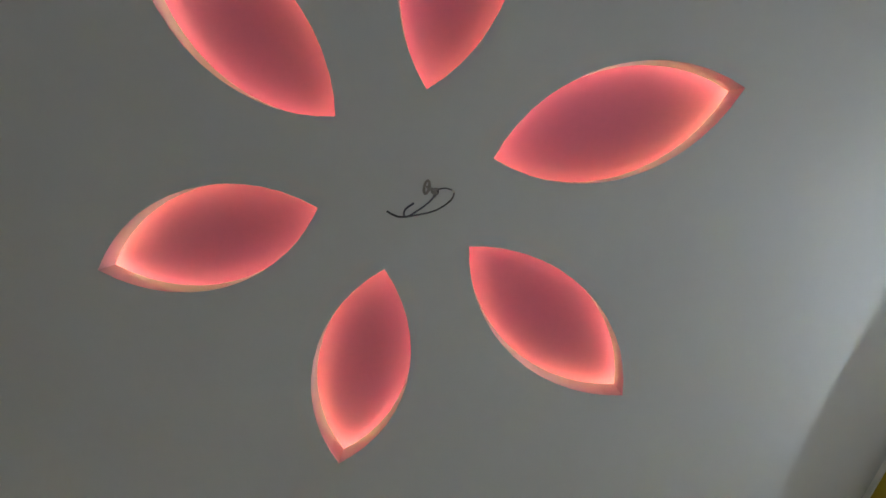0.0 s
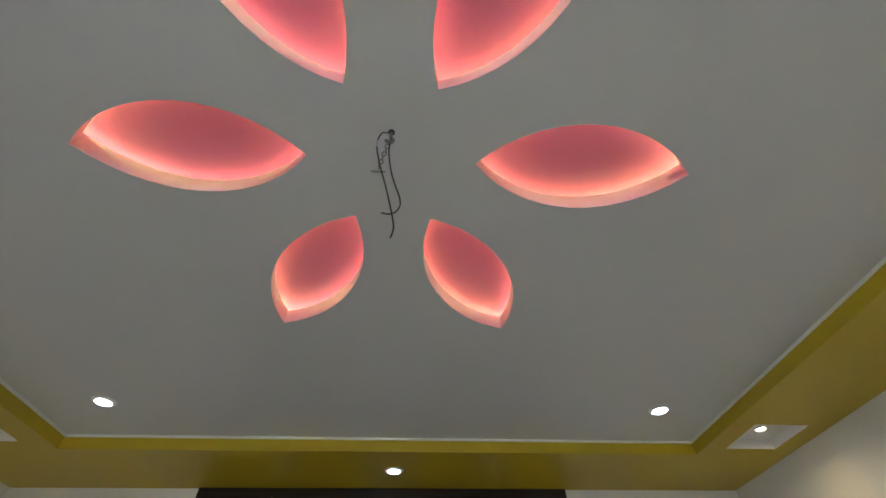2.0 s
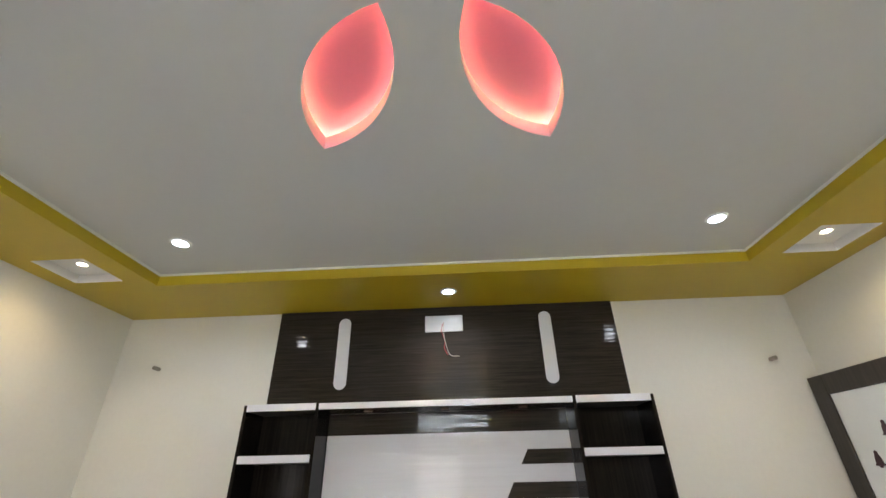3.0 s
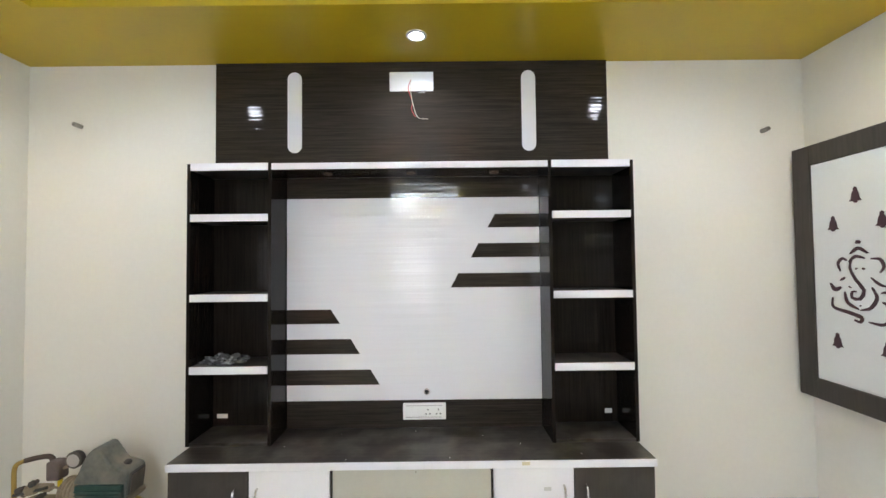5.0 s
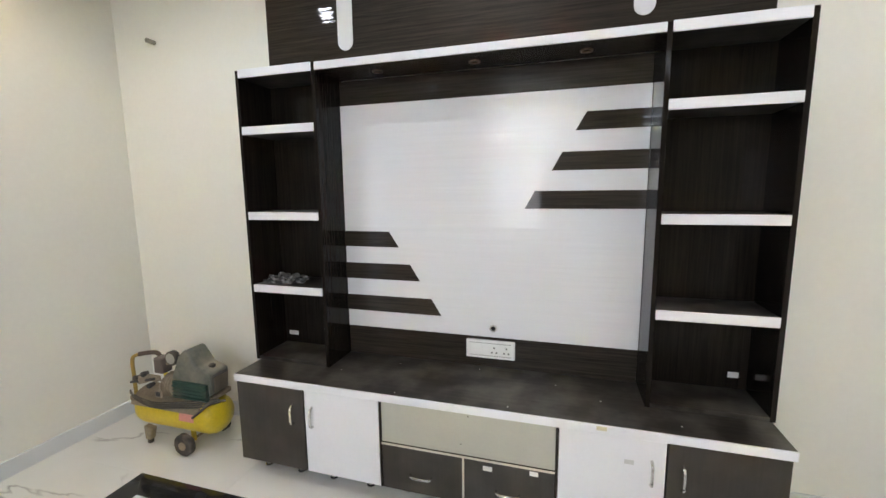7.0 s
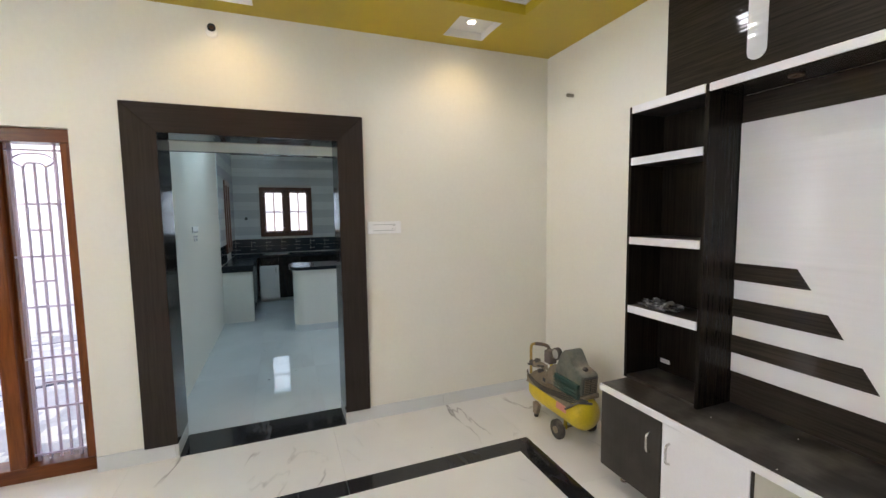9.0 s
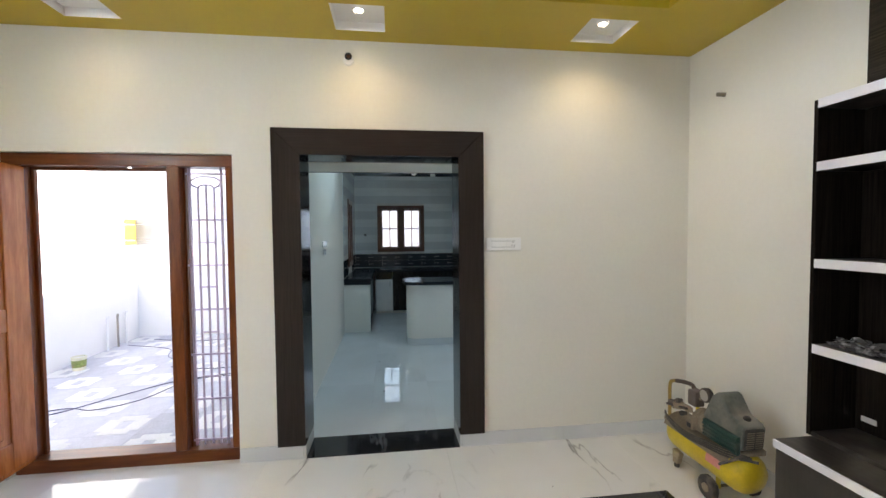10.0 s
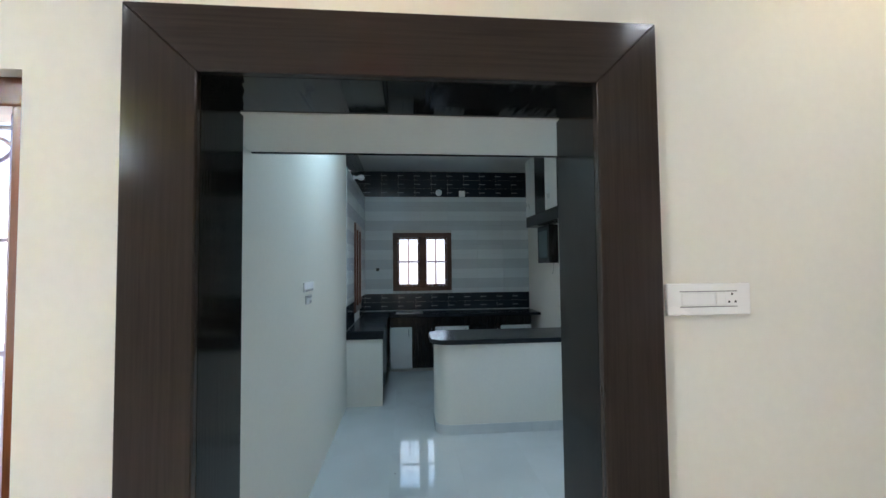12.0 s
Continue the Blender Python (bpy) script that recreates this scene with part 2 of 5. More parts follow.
TEAK_Y = grain_mat("varnished_teak_across", (0.080, 0.020, 0.0045), (0.19, 0.052, 0.012), "y", 0.28, 14, 0.12, spec=0.25, coat=0.05)
DOOR_TEAK = grain_mat("varnished_teak_door", (0.33, 0.095, 0.020), (0.58, 0.20, 0.052), "z", 0.25, 9, 0.1, coat=0.3)
BROWN_FRAME = grain_mat("brown_window_wood", (0.06, 0.018, 0.008), (0.13, 0.045, 0.02), "z", 0.3, 14, 0.1)
MARBLE = marble_mat("white_marble_tile", (0.77, 0.76, 0.735), (0.17, 0.155, 0.15), 0.045, 0.55, 0.75, threshold=0.006, patch=(0.52, 0.66))
SKIRT = marble_mat("marble_skirting_tile", (0.69, 0.705, 0.715), (0.10, 0.095, 0.11), 0.10, 0.55, 0.85, threshold=0.010, patch=(0.55, 0.64))
BLACK_STONE = marble_mat("black_granite_strip", (0.018, 0.018, 0.020), (0.16, 0.17, 0.18), 0.07, 1.4, 0.55, threshold=0.02)
KITCHEN_TILE = marble_mat("kitchen_floor_tile", (0.66, 0.69, 0.69), (0.50, 0.52, 0.52), 0.014, 0.7, 0.3)
STEEL = mat("brushed_steel", (0.62, 0.61, 0.59), 0.22, metal=1.0, var=0.04, fine=200)
PLASTIC_W = mat("white_switch_plastic", (0.88, 0.88, 0.875), 0.25, var=0.01)
DARK = mat("dark_plastic", (0.02, 0.02, 0.02), 0.4)
GROUT = mat("grey_grout", (0.55, 0.54, 0.51), 0.8, var=0.08)
LAMP_COOL = glow("cool_lamp_face", (0.66, 0.83, 1.0), 9.0)
TUBE = glow("cool_tube_face", (0.78, 0.90, 1.0), 76.0)
LAMP_WARM = glow("warm_lamp_face", (1.0, 0.84, 0.60), 16.0)


# ---- building helpers ----
ORIGIN = {}


def box(bm, x0, x1, y0, y1, z0, z1):
    vs = [bm.verts.new((x, y, z)) for x in (x0, x1) for y in (y0, y1) for z in (z0, z1)]
    for f in ((0, 1, 3, 2), (4, 6, 7, 5), (0, 4, 5, 1), (2, 3, 7, 6), (0, 2, 6, 4), (1, 5, 7, 3)):
        bm.faces.new([vs[i] for i in f])
    return vs


def boxes(*rows):
    bm = bmesh.new()
    for r in rows:
        box(bm, *r)
    return bm


def soft(bm, width=0.002, segments=1):
    bmesh.ops.recalc_face_normals(bm, faces=bm.faces)
    bmesh.ops.bevel(bm, geom=[e for e in bm.edges if e.is_manifold and e.calc_face_angle(0) > 0.5], offset=width,
                    segments=segments, affect="EDGES", profile=0.5, clamp_overlap=True)
    return bm


def prism(points, axis, a, b):
    """Extrude a closed outline of 2D points along an axis from a to b."""
    bm = bmesh.new()

    def at(p, d):
        return {"x": (d, p[0], p[1]), "y": (p[0], d, p[1]), "z": (p[0], p[1], d)}[axis]
    lo = [bm.verts.new(at(p, a)) for p in points]
    hi = [bm.verts.new(at(p, b)) for p in points]
    n = len(points)
    bm.faces.new(lo), bm.faces.new(hi[::-1])
    for i in range(n):
        bm.faces.new((lo[i], hi[i], hi[(i + 1) % n], lo[(i + 1) % n]))
    bmesh.ops.recalc_face_normals(bm, faces=bm.faces)
    return bm


def tube(points, r, sides=8, bm=None, closed=False):
    """A round bar along a line of points."""
    bm = bm or bmesh.new()
    pts = [Vector(p) for p in points]
    rings = []
    side = None
    for i, p in enumerate(pts):
        a = pts[i - 1] if (i or closed) else p
        b = pts[(i + 1) % len(pts)] if (i < len(pts) - 1 or closed) else p
        d = (b - a).normalized()
        if side is None:
            side = d.orthogonal().normalized()
        side = (side - d * side.dot(d)).normalized()
        up = d.cross(side)
        rings.append([bm.verts.new(p + r * (math.cos(k * math.tau / sides) * side + math.sin(k * math.tau / sides) * up)) for k in range(sides)])
    n = len(rings)
    for i in range(n if closed else n - 1):
        A, B = rings[i], rings[(i + 1) % n]
        for k in range(sides):
            bm.faces.new((A[k], A[(k + 1) % sides], B[(k + 1) % sides], B[k]))
    if not closed:
        bm.faces.new(rings[0][::-1]), bm.faces.new(rings[-1])
    bmesh.ops.recalc_face_normals(bm, faces=bm.faces)
    return bm


def lathe(profile, centre, axis="z", sides=24, bm=None, ring=False):
    """A turned shape: rows of (radius, height along the axis)."""
    bm = bm or bmesh.new()
    c = Vector(centre)
    rings = []
    for r, h in profile:
        loop = []
        for k in range(sides):
            u, v = max(r, 1e-4) * math.cos(k * math.tau / sides), max(r, 1e-4) * math.sin(k * math.tau / sides)
            loop.append(bm.verts.new(c + Vector({"z": (u, v, h), "x": (h, u, v), "y": (u, h, v)}[axis])))
        rings.append(loop)
    for A, B in zip(rings, rings[1:] + (rings[:1] if ring else [])):
        for k in range(sides):
            bm.faces.new((A[k], A[(k + 1) % sides], B[(k + 1) % sides], B[k]))
    if not ring:
        bm.faces.new(rings[0][::-1]), bm.faces.new(rings[-1])
    bmesh.ops.recalc_face_normals(bm, faces=bm.faces)
    return bm


def curve_points(ctrl, n=24):
    """A smooth line through control points."""
    P = [Vector(p) for p in ctrl]
    P = [2 * P[0] - P[1]] + P + [2 * P[-1] - P[-2]]
    out = []
    per = max(2, n // (len(ctrl) - 1))
    for i in range(1, len(P) - 2):
        for k in range(per):
            t = k / per
            a, b, c, d = P[i - 1], P[i], P[i + 1], P[i + 2]
            out.append(0.5 * (2 * b + (c - a) * t + (2 * a - 5 * b + 4 * c - d) * t * t + (3 * b - a - 3 * c + d) * t ** 3))
    return out + [P[-2]]


def mesh_of(name, bm, material, smooth=False):
    me = bpy.data.meshes.new(name)
    bmesh.ops.recalc_face_normals(bm, faces=bm.faces)
    if smooth:
        for f in bm.faces:
            f.smooth = True
        for e in bm.edges:
            if e.is_manifold and e.calc_face_angle(0) > 0.7:
                e.smooth = False
    bm.to_mesh(me)
    bm.free()
    me.materials.append(material)
    return me


def thing(name, loc, label, category, group="", kind=""):
    """An Empty at a thing's base, which parents its parts."""
    ob = new(name)
    ob.location = loc
    ORIGIN[ob] = Vector(loc)
    return tagged(ob, label, category, group, kind)


def part(name, bm, material, parent, label="", smooth=False):
    """One mesh under a thing or a part; the bmesh is in world places."""
    o = ORIGIN[parent]
    bmesh.ops.translate(bm, verts=bm.verts, vec=-o)
    ob = new(name, mesh_of(name, bm, material, smooth))
    ob.parent = parent
    ORIGIN[ob] = o
    return tagged(ob, label) if label else ob


def single(name, bm, material, label, category, group="", kind="", smooth=False):
    """A thing that is one mesh."""
    lo = Vector([min(v.co[i] for v in bm.verts) for i in range(3)])
    hi = Vector([max(v.co[i] for v in bm.verts) for i in range(3)])
    o = Vector(((lo.x + hi.x) / 2, (lo.y + hi.y) / 2, lo.z))
    bmesh.ops.translate(bm, verts=bm.verts, vec=-o)
    ob = new(name, mesh_of(name, bm, material, smooth))
    ob.location = o
    ORIGIN[ob] = o
    return tagged(ob, label, category, group, kind)


def structure(name, bm, material, label="", category=""):
    ob = new(name, mesh_of(name, bm, material))
    ORIGIN[ob] = Vector((0, 0, 0))
    return tagged(ob, label, category, kind="structure")


# ---- hall: walls, openings, ceiling ----
W, D, H, HC = 4.96, 5.02, 2.87, 2.95      # width, depth, height of the lowered border and of the middle ceiling
TOP = 3.15
KY0, KY1, KZ = -2.865, -1.785, 2.09       # kitchen opening
MY0, MY1, MZ = -4.715, -3.305, 2.093      # main door's frame
TH = 0.26

structure("wall_north", boxes((-TH, W + 0.2, 0.0, 0.2, 0, TOP)), CREAM, "cream painted wall behind the television unit", "wall")
structure("wall_west", boxes((-TH, 0, KY1 + 0.02, 0, 0, TOP), (-TH, 0, MY1, KY0 - 0.02, 0, TOP), (-TH, 0, KY0 - 0.02, KY1 + 0.02, KZ + 0.02, TOP),
                             (-TH, 0, MY0, MY1, MZ, TOP), (-TH, 0, -D, MY0, 0, TOP)), CREAM, "cream painted wall with the main door and kitchen opening", "wall")
structure("wall_east", boxes((W, W + 0.2, -D - 0.2, 0, 0, TOP)), CREAM, "cream painted side wall", "wall")
structure("wall_south", boxes((-TH, 1.69, -D - 0.2, -D, 0, TOP), (2.49, W, -D - 0.2, -D, 0, TOP),
                              (1.69, 2.49, -D - 0.2, -D, 0, 0.88), (1.69, 2.49, -D - 0.2, -D, 2.08, TOP)), CREAM, "cream painted wall with a window", "wall")
structure("slab", boxes((-TH, W + 0.2, -D - 0.2, 0.2, TOP, TOP + 0.15)), WHITE, "concrete roof slab over the hall", "roof slab")

# middle ceiling with six petal-shaped openings
CX, CY = 2.512, -2.512
R0, R1, HALF = 0.253, 0.930, 0.147
LIP_H = 0.066                              # height of the pale edge round each petal


def petal(angle, grow=0.0, n=14):
    """Outline of a petal: two arcs between its tips, grown outwards by some metres."""
    a, b = (R1 - R0) / 2, HALF
    rad = (a * a + b * b) / (2 * b)
    span = math.asin(a / rad)
    pts = []
    for s in (1, -1):
        for k in range(n):
            t = -span + 2 * span * k / n
            t *= s
            u, v = rad * math.sin(-t) * -1, s * (rad * math.cos(t) - (rad - b))
            pts.append((u, v))
    m = (R0 + R1) / 2
    out = []
    for u, v in pts:
        u2, v2 = u * (1 + grow / a * 1.15), v * (1 + grow / b)
        x = m + u2
        out.append((CX + x * math.cos(angle) - v2 * math.sin(angle), CY + x * math.sin(angle) + v2 * math.cos(angle)))
    return out


IX0, IX1, IY0, IY1 = 0.612, 4.365, -4.22, -0.612
bm = bmesh.new()
loops = [[(IX0, IY0), (IX1, IY0), (IX1, IY1), (IX0, IY1)]] + [petal(k * math.pi / 3) for k in range(6)]
for z in (HC, HC + LIP_H):
    edges = []
    for loop in loops:
        vs = [bm.verts.new((x, y, z)) for x, y in loop]
        edges += [bm.edges.new((vs[i], vs[(i + 1) % len(vs)])) for i in range(len(vs))]
    bmesh.ops.triangle_fill(bm, edges=edges, use_beauty=True)
structure("ceiling", bm, CEIL, "white painted middle ceiling with petal-shaped coves", "ceiling")
for k in range(6):
    ang = k * math.pi / 3
    cove = thing("petal_cove", (CX + 0.59 * math.cos(ang), CY + 0.59 * math.sin(ang), HC),
                 "petal-shaped ceiling cove glowing coral from hidden strips", "ceiling light", "petals of the ceiling flower")
    inner, outer = petal(ang), petal(ang, 0.055)
    n = len(inner)
    bm = bmesh.new()
    lo = [bm.verts.new((x, y, HC)) for x, y in inner]
    hi = [bm.verts.new((x, y, HC + LIP_H)) for x, y in inner]
    for i in range(n):
        bm.faces.new((lo[i], lo[(i + 1) % n], hi[(i + 1) % n], hi[i]))
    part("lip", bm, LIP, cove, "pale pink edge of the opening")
    bm = bmesh.new()
    a = [bm.verts.new((x, y, HC + LIP_H)) for x, y in inner]
    b = [bm.verts.new((x, y, HC + LIP_H + 0.002)) for x, y in outer]
    c = [bm.verts.new((x, y, HC + LIP_H + 0.034)) for x, y in outer]
    for A, B in ((a, b), (b, c)):
        for i in range(n):
            bm.faces.new((A[i], A[(i + 1) % n], B[(i + 1) % n], B[i]))
    bm.faces.new(c)
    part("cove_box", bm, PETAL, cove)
    ring = petal(ang, 0.050)
    for half, strip in ((ring[:n // 2 + 1], LED_ORANGE), (ring[n // 2:] + ring[:1], LED_PINK)):
        bm = bmesh.new()
        lo = [bm.verts.new((x, y, HC + LIP_H + 0.006)) for x, y in half]
        hi = [bm.verts.new((x, y, HC + LIP_H + 0.014)) for x, y in half]
        for i in range(len(half) - 1):
            bm.faces.new((lo[i], lo[i + 1], hi[i + 1], hi[i]))
        part("led_strip", bm, strip, cove, "coral light strip")

# lowered border with square lamp recesses, its upright edge and the white bead
bm = bmesh.new()
S = 0.157
holes = [[(x - S, y - S), (x + S, y - S), (x + S, y + S), (x - S, y + S)] for x, y in RECESS]
loops = [[(0, -D), (W, -D), (W, 0), (0, 0)], [(IX0, IY0), (IX1, IY0), (IX1, IY1), (IX0, IY1)]] + holes
edges = []
for loop in loops:
    vs = [bm.verts.new((x, y, H)) for x, y in loop]
    edges += [bm.edges.new((vs[i], vs[(i + 1) % len(vs)])) for i in range(len(vs))]
bmesh.ops.triangle_fill(bm, edges=edges, use_beauty=True)
inner = [(IX0, IY0), (IX1, IY0), (IX1, IY1), (IX0, IY1)]
lo = [bm.verts.new((x, y, H)) for x, y in inner]
hi = [bm.verts.new((x, y, HC - 0.014)) for x, y in inner]
for i in range(4):
    bm.faces.new((lo[i], lo[(i + 1) % 4], hi[(i + 1) % 4], hi[i]))
structure("ceiling_border", bm, MUSTARD, "mustard painted lowered ceiling border", "ceiling")
structure("ceiling_bead", boxes((IX0 - 0.003, IX1 + 0.003, IY1 - 0.006, IY1 + 0.003, HC - 0.014, HC), (IX0 - 0.003, IX1 + 0.003, IY0 - 0.003, IY0 + 0.006, HC - 0.014, HC),
                                (IX0 - 0.003, IX0 + 0.006, IY0 + 0.006, IY1 - 0.006, HC - 0.014, HC), (IX1 - 0.006, IX1 + 0.003, IY0 + 0.006, IY1 - 0.006, HC - 0.014, HC)),
          WHITE, "white bead round the middle ceiling", "trim")


def recess_light(x, y):
    t = thing("recess_light", (x, y, H), "small warm spotlight in a square white ceiling recess", "ceiling light", "square recess lights")
    bm = bmesh.new()
    q = [(x - S, y - S), (x + S, y - S), (x + S, y + S), (x - S, y + S)]
    lo = [bm.verts.new((a, b, H)) for a, b in q]
    hi = [bm.verts.new((a, b, H + 0.055)) for a, b in q]
    for i in range(4):
        bm.faces.new((lo[i], lo[(i + 1) % 4], hi[(i + 1) % 4], hi[i]))
    bm.faces.new(hi)
    part("recess_box", bm, WHITE, t, "white painted recess")
    part("lamp_ring", lathe([(0.024, 0.0), (0.040, 0.0), (0.040, -0.007), (0.032, -0.010), (0.024, -0.004)], (x, y, H + 0.054), ring=True), PLASTIC_W, t, smooth=True)
    part("lamp_face", lathe([(0.023, 0.0), (0.023, -0.004), (0.010, -0.006)], (x, y, H + 0.054)), LAMP_WARM, t, "glowing warm lamp")


def downlight(x, y, z):
    t = thing("downlight", (x, y, z), "round cool-white downlight set into the ceiling", "ceiling light", "round downlights")
    part("rim", lathe([(0.0415, 0.0), (0.058, -0.001), (0.058, -0.006), (0.0415, -0.008)], (x, y, z), sides=28, ring=True), PLASTIC_W, t, smooth=True)
    part("lamp_face", lathe([(0.041, 0.0), (0.041, -0.005), (0.02, -0.006)], (x, y, z), sides=28), LAMP_COOL, t, "glowing cool lamp")


for x, y in RECESS:
    recess_light(x, y)
for x, y in DOWN:
    downlight(x, y, HC)
for y in (-0.33, -4.70):
    downlight(2.50, y, H)

# kitchen behind the west wall
KX, KL, KR, KC = -5.70, -3.00, -0.27, 3.146
structure("wall_kitchen_side", boxes((-4.30, -TH, KL - 0.2, KL, 0, KC), (-5.90, -4.95, KL - 0.2, KL, 0, KC),
                                     (-4.95, -4.30, KL - 0.2, KL, 0, 0.98), (-4.95, -4.30, KL - 0.2, KL, 2.15, KC)), CREAM, "pale painted passage wall", "wall")
structure("wall_kitchen_back", boxes((KX - 0.2, KX, KL, -2.54, 0, KC), (KX - 0.2, KX, -1.575, KR + 0.2, 0, KC),
                                     (KX - 0.2, KX, -2.54, -1.575, 0, 1.17), (KX - 0.2, KX, -2.54, -1.575, 2.125, KC)), WHITE, "kitchen back wall with a window", "wall")
# the gap in this wall is added to let light in
structure("wall_kitchen_end", boxes((KX, -2.25, KR, KR + 0.2, 0, KC), (-0.95, -TH, KR, KR + 0.2, 0, KC), (-2.25, -0.95, KR, KR + 0.2, 0, 1.05), (-2.25, -0.95, KR, KR + 0.2, 2.25, KC)), CREAM, "kitchen end wall with an unseen opening added for light", "wall")
# ceiling opening is out of view, added to light the passage wall
structure("ceiling_kitchen", boxes((KX - 0.2, -2.55, KL - 0.2, KR + 0.2, KC, KC + 0.15), (-1.65, -TH, KL - 0.2, KR + 0.2, KC, KC + 0.15), (-2.55, -1.65, KL - 0.2, -2.92, KC, KC + 0.15), (-2.55, -1.65, -2.25, KR + 0.2, KC, KC + 0.15)), CEIL, "white kitchen ceiling with an unseen opening added for light", "ceiling")
structure("loft_slab", boxes((-0.73, -TH, KL, KR, 2.085, 2.16)), CREAM, "plastered loft slab over the kitchen entrance", "slab")
structure("loft_edge", boxes((-0.745, -0.73, KL, KR, 2.080, 2.165)), BLACK_STONE, "thin black stone edge of the loft slab", "trim")

# dark laminate lining of the kitchen opening
lining = thing("doorway_lining", (0, (KY0 + KY1) / 2, 0), "dark brown woodgrain laminate lining round the kitchen opening", "door frame", kind="structure")
O0, O1, OZ, FB = -3.05, -1.604, 2.268, 0.098
part("jamb_board", soft(prism([(O0, FB), (KY0, FB), (KY0, KZ), (O0, OZ)], "x", 0.0, 0.03), 0.003), FRAME_V, lining)
part("jamb_board", soft(prism([(O1, FB), (KY1, FB), (KY1, KZ), (O1, OZ)], "x", 0.0, 0.03), 0.003), FRAME_V, lining)
part("head_board", soft(prism([(O0, OZ), (O1, OZ), (KY1, KZ), (KY0, KZ)], "x", 0.0, 0.03), 0.003), FRAME_Y, lining)
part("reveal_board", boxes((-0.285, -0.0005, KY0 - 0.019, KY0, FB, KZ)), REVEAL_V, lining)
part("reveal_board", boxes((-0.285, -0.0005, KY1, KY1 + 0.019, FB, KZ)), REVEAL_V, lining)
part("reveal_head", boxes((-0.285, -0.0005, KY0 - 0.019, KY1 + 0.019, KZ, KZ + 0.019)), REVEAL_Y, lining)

# main door's frame, side light with its grille, and the open leaf
frame_ob = thing("door_1", (0, -3.95, 0.02), "varnished teak main door standing open, with barred side light", "door", kind="structure")
FX0, FX1 = -0.19, -0.045
part("head", soft(boxes((FX0, FX1, MY0, MY1, 2.014, MZ)), 0.004), TEAK_Y, frame_ob)
part("sill", soft(boxes((FX0, FX1, MY0, MY1, -0.012, 0.083)), 0.004), TEAK_Y, frame_ob)
part("jamb", soft(boxes((FX0, FX1, MY1 - 0.062, MY1, 0.083, 2.014)), 0.004), TEAK, frame_ob)
part("jamb", soft(boxes((FX0, FX1, MY0, MY0 + 0.105, 0.083, 2.014)), 0.004), TEAK, frame_ob)
part("mullion", soft(boxes((FX0, FX1, -3.738, -3.660, 0.083, 2.014)), 0.004), TEAK, frame_ob)
part("rebate", soft(boxes((FX0, -0.10, -3.660, -3.646, 0.083, 2.014)), 0.002), TEAK, frame_ob, "rebate strip beside the side light")
part("rebate", boxes((-0.15, -0.135, MY0 + 0.105, -3.738, 1.994, 2.014)), TEAK_Y, frame_ob)
part("rebate", boxes((-0.15, -0.135, -3.756, -3.738, 0.083, 1.994)), TEAK, frame_ob)
part("rebate", boxes((-0.15, -0.135, MY0 + 0.105, MY0 + 0.123, 0.083, 1.994)), TEAK, frame_ob)
part("bolt_keep", soft(boxes((-0.080, -0.062, -3.985, -3.955, 2.001, 2.014)), 0.002), STEEL, frame_ob, "small steel bolt keep")
leaf = part("leaf", soft(boxes((-0.03, 0.78, -4.590, -4.577, 0.10, 2.005), (-0.03, 0.14, -4.598, -4.566, 0.13, 2.0), (0.67, 0.78, -4.598, -4.566, 0.13, 2.0),
                               (0.14, 0.67, -4.598, -4.566, 0.13, 0.30), (0.14, 0.67, -4.598, -4.566, 1.86, 2.0), (0.14, 0.67, -4.598, -4.566, 0.98, 1.12)), 0.004), DOOR_TEAK, frame_ob, "orange-brown panelled leaf")
for z0, z1 in ((0.34, 0.94), (1.16, 1.82)):
    part("raised_panel", soft(boxes((0.19, 0.62, -4.584, -4.562, z0, z1)), 0.012), DOOR_TEAK, leaf)
for z in (0.35, 1.05, 1.8):
    part("hinge", lathe([(0.008, -0.05), (0.008, 0.05)], (-0.036, -4.590, z), sides=10), STEEL, leaf, "steel hinge")
# pale paint, with the purple fringe of the glare put into its colour
GRILLE = mat("glare_tinted_grille_paint", (0.56, 0.47, 0.62), 0.4, var=0.03)
gy0, gy1, gx = -3.628, -3.421, -0.120
ys = [-3.574, -3.521, -3.469]
for y in (gy0, gy1):
    part("grille_bar", boxes((gx - 0.006, gx + 0.006, y - 0.008, y + 0.008, 0.083, 2.014)), GRILLE, frame_ob)
for y in ys:
    part("grille_bar", boxes((gx - 0.005, gx + 0.005, y - 0.006, y + 0.006, 0.09, 1.898 if y == ys[1] else 1.885)), GRILLE, frame_ob)
for z, y0 in ((0.125, -3.646), (0.414, gy0), (0.728, -3.646), (1.042, gy0), (1.348, -3.646), (1.660, gy0), (1.975, -3.646)):
    part("grille_rail", boxes((gx + 0.006, gx + 0.014, y0, -3.367, z - 0.006, z + 0.006)), GRILLE, frame_ob)
for z in (0.572, 0.883, 1.198, 1.505):
    part("grille_link", boxes((gx + 0.0052, gx + 0.0125, ys[0] - 0.005, ys[2] + 0.005, z - 0.006, z + 0.006)), GRILLE, frame_ob)
gm = (gy0 + gy1) / 2
part("grille_arch", tube(curve_points([(gx, gy0, 1.922), (gx, gm - 0.05, 1.953), (gx, gm + 0.05, 1.953), (gx, gy1, 1.922)], 18), 0.006, 6), GRILLE, frame_ob)
part("grille_arch", tube(curve_points([(gx, ys[0], 1.880), (gx, gm - 0.028, 1.899), (gx, gm + 0.028, 1.899), (gx, ys[2], 1.880)], 18), 0.006, 6), GRILLE, frame_ob)
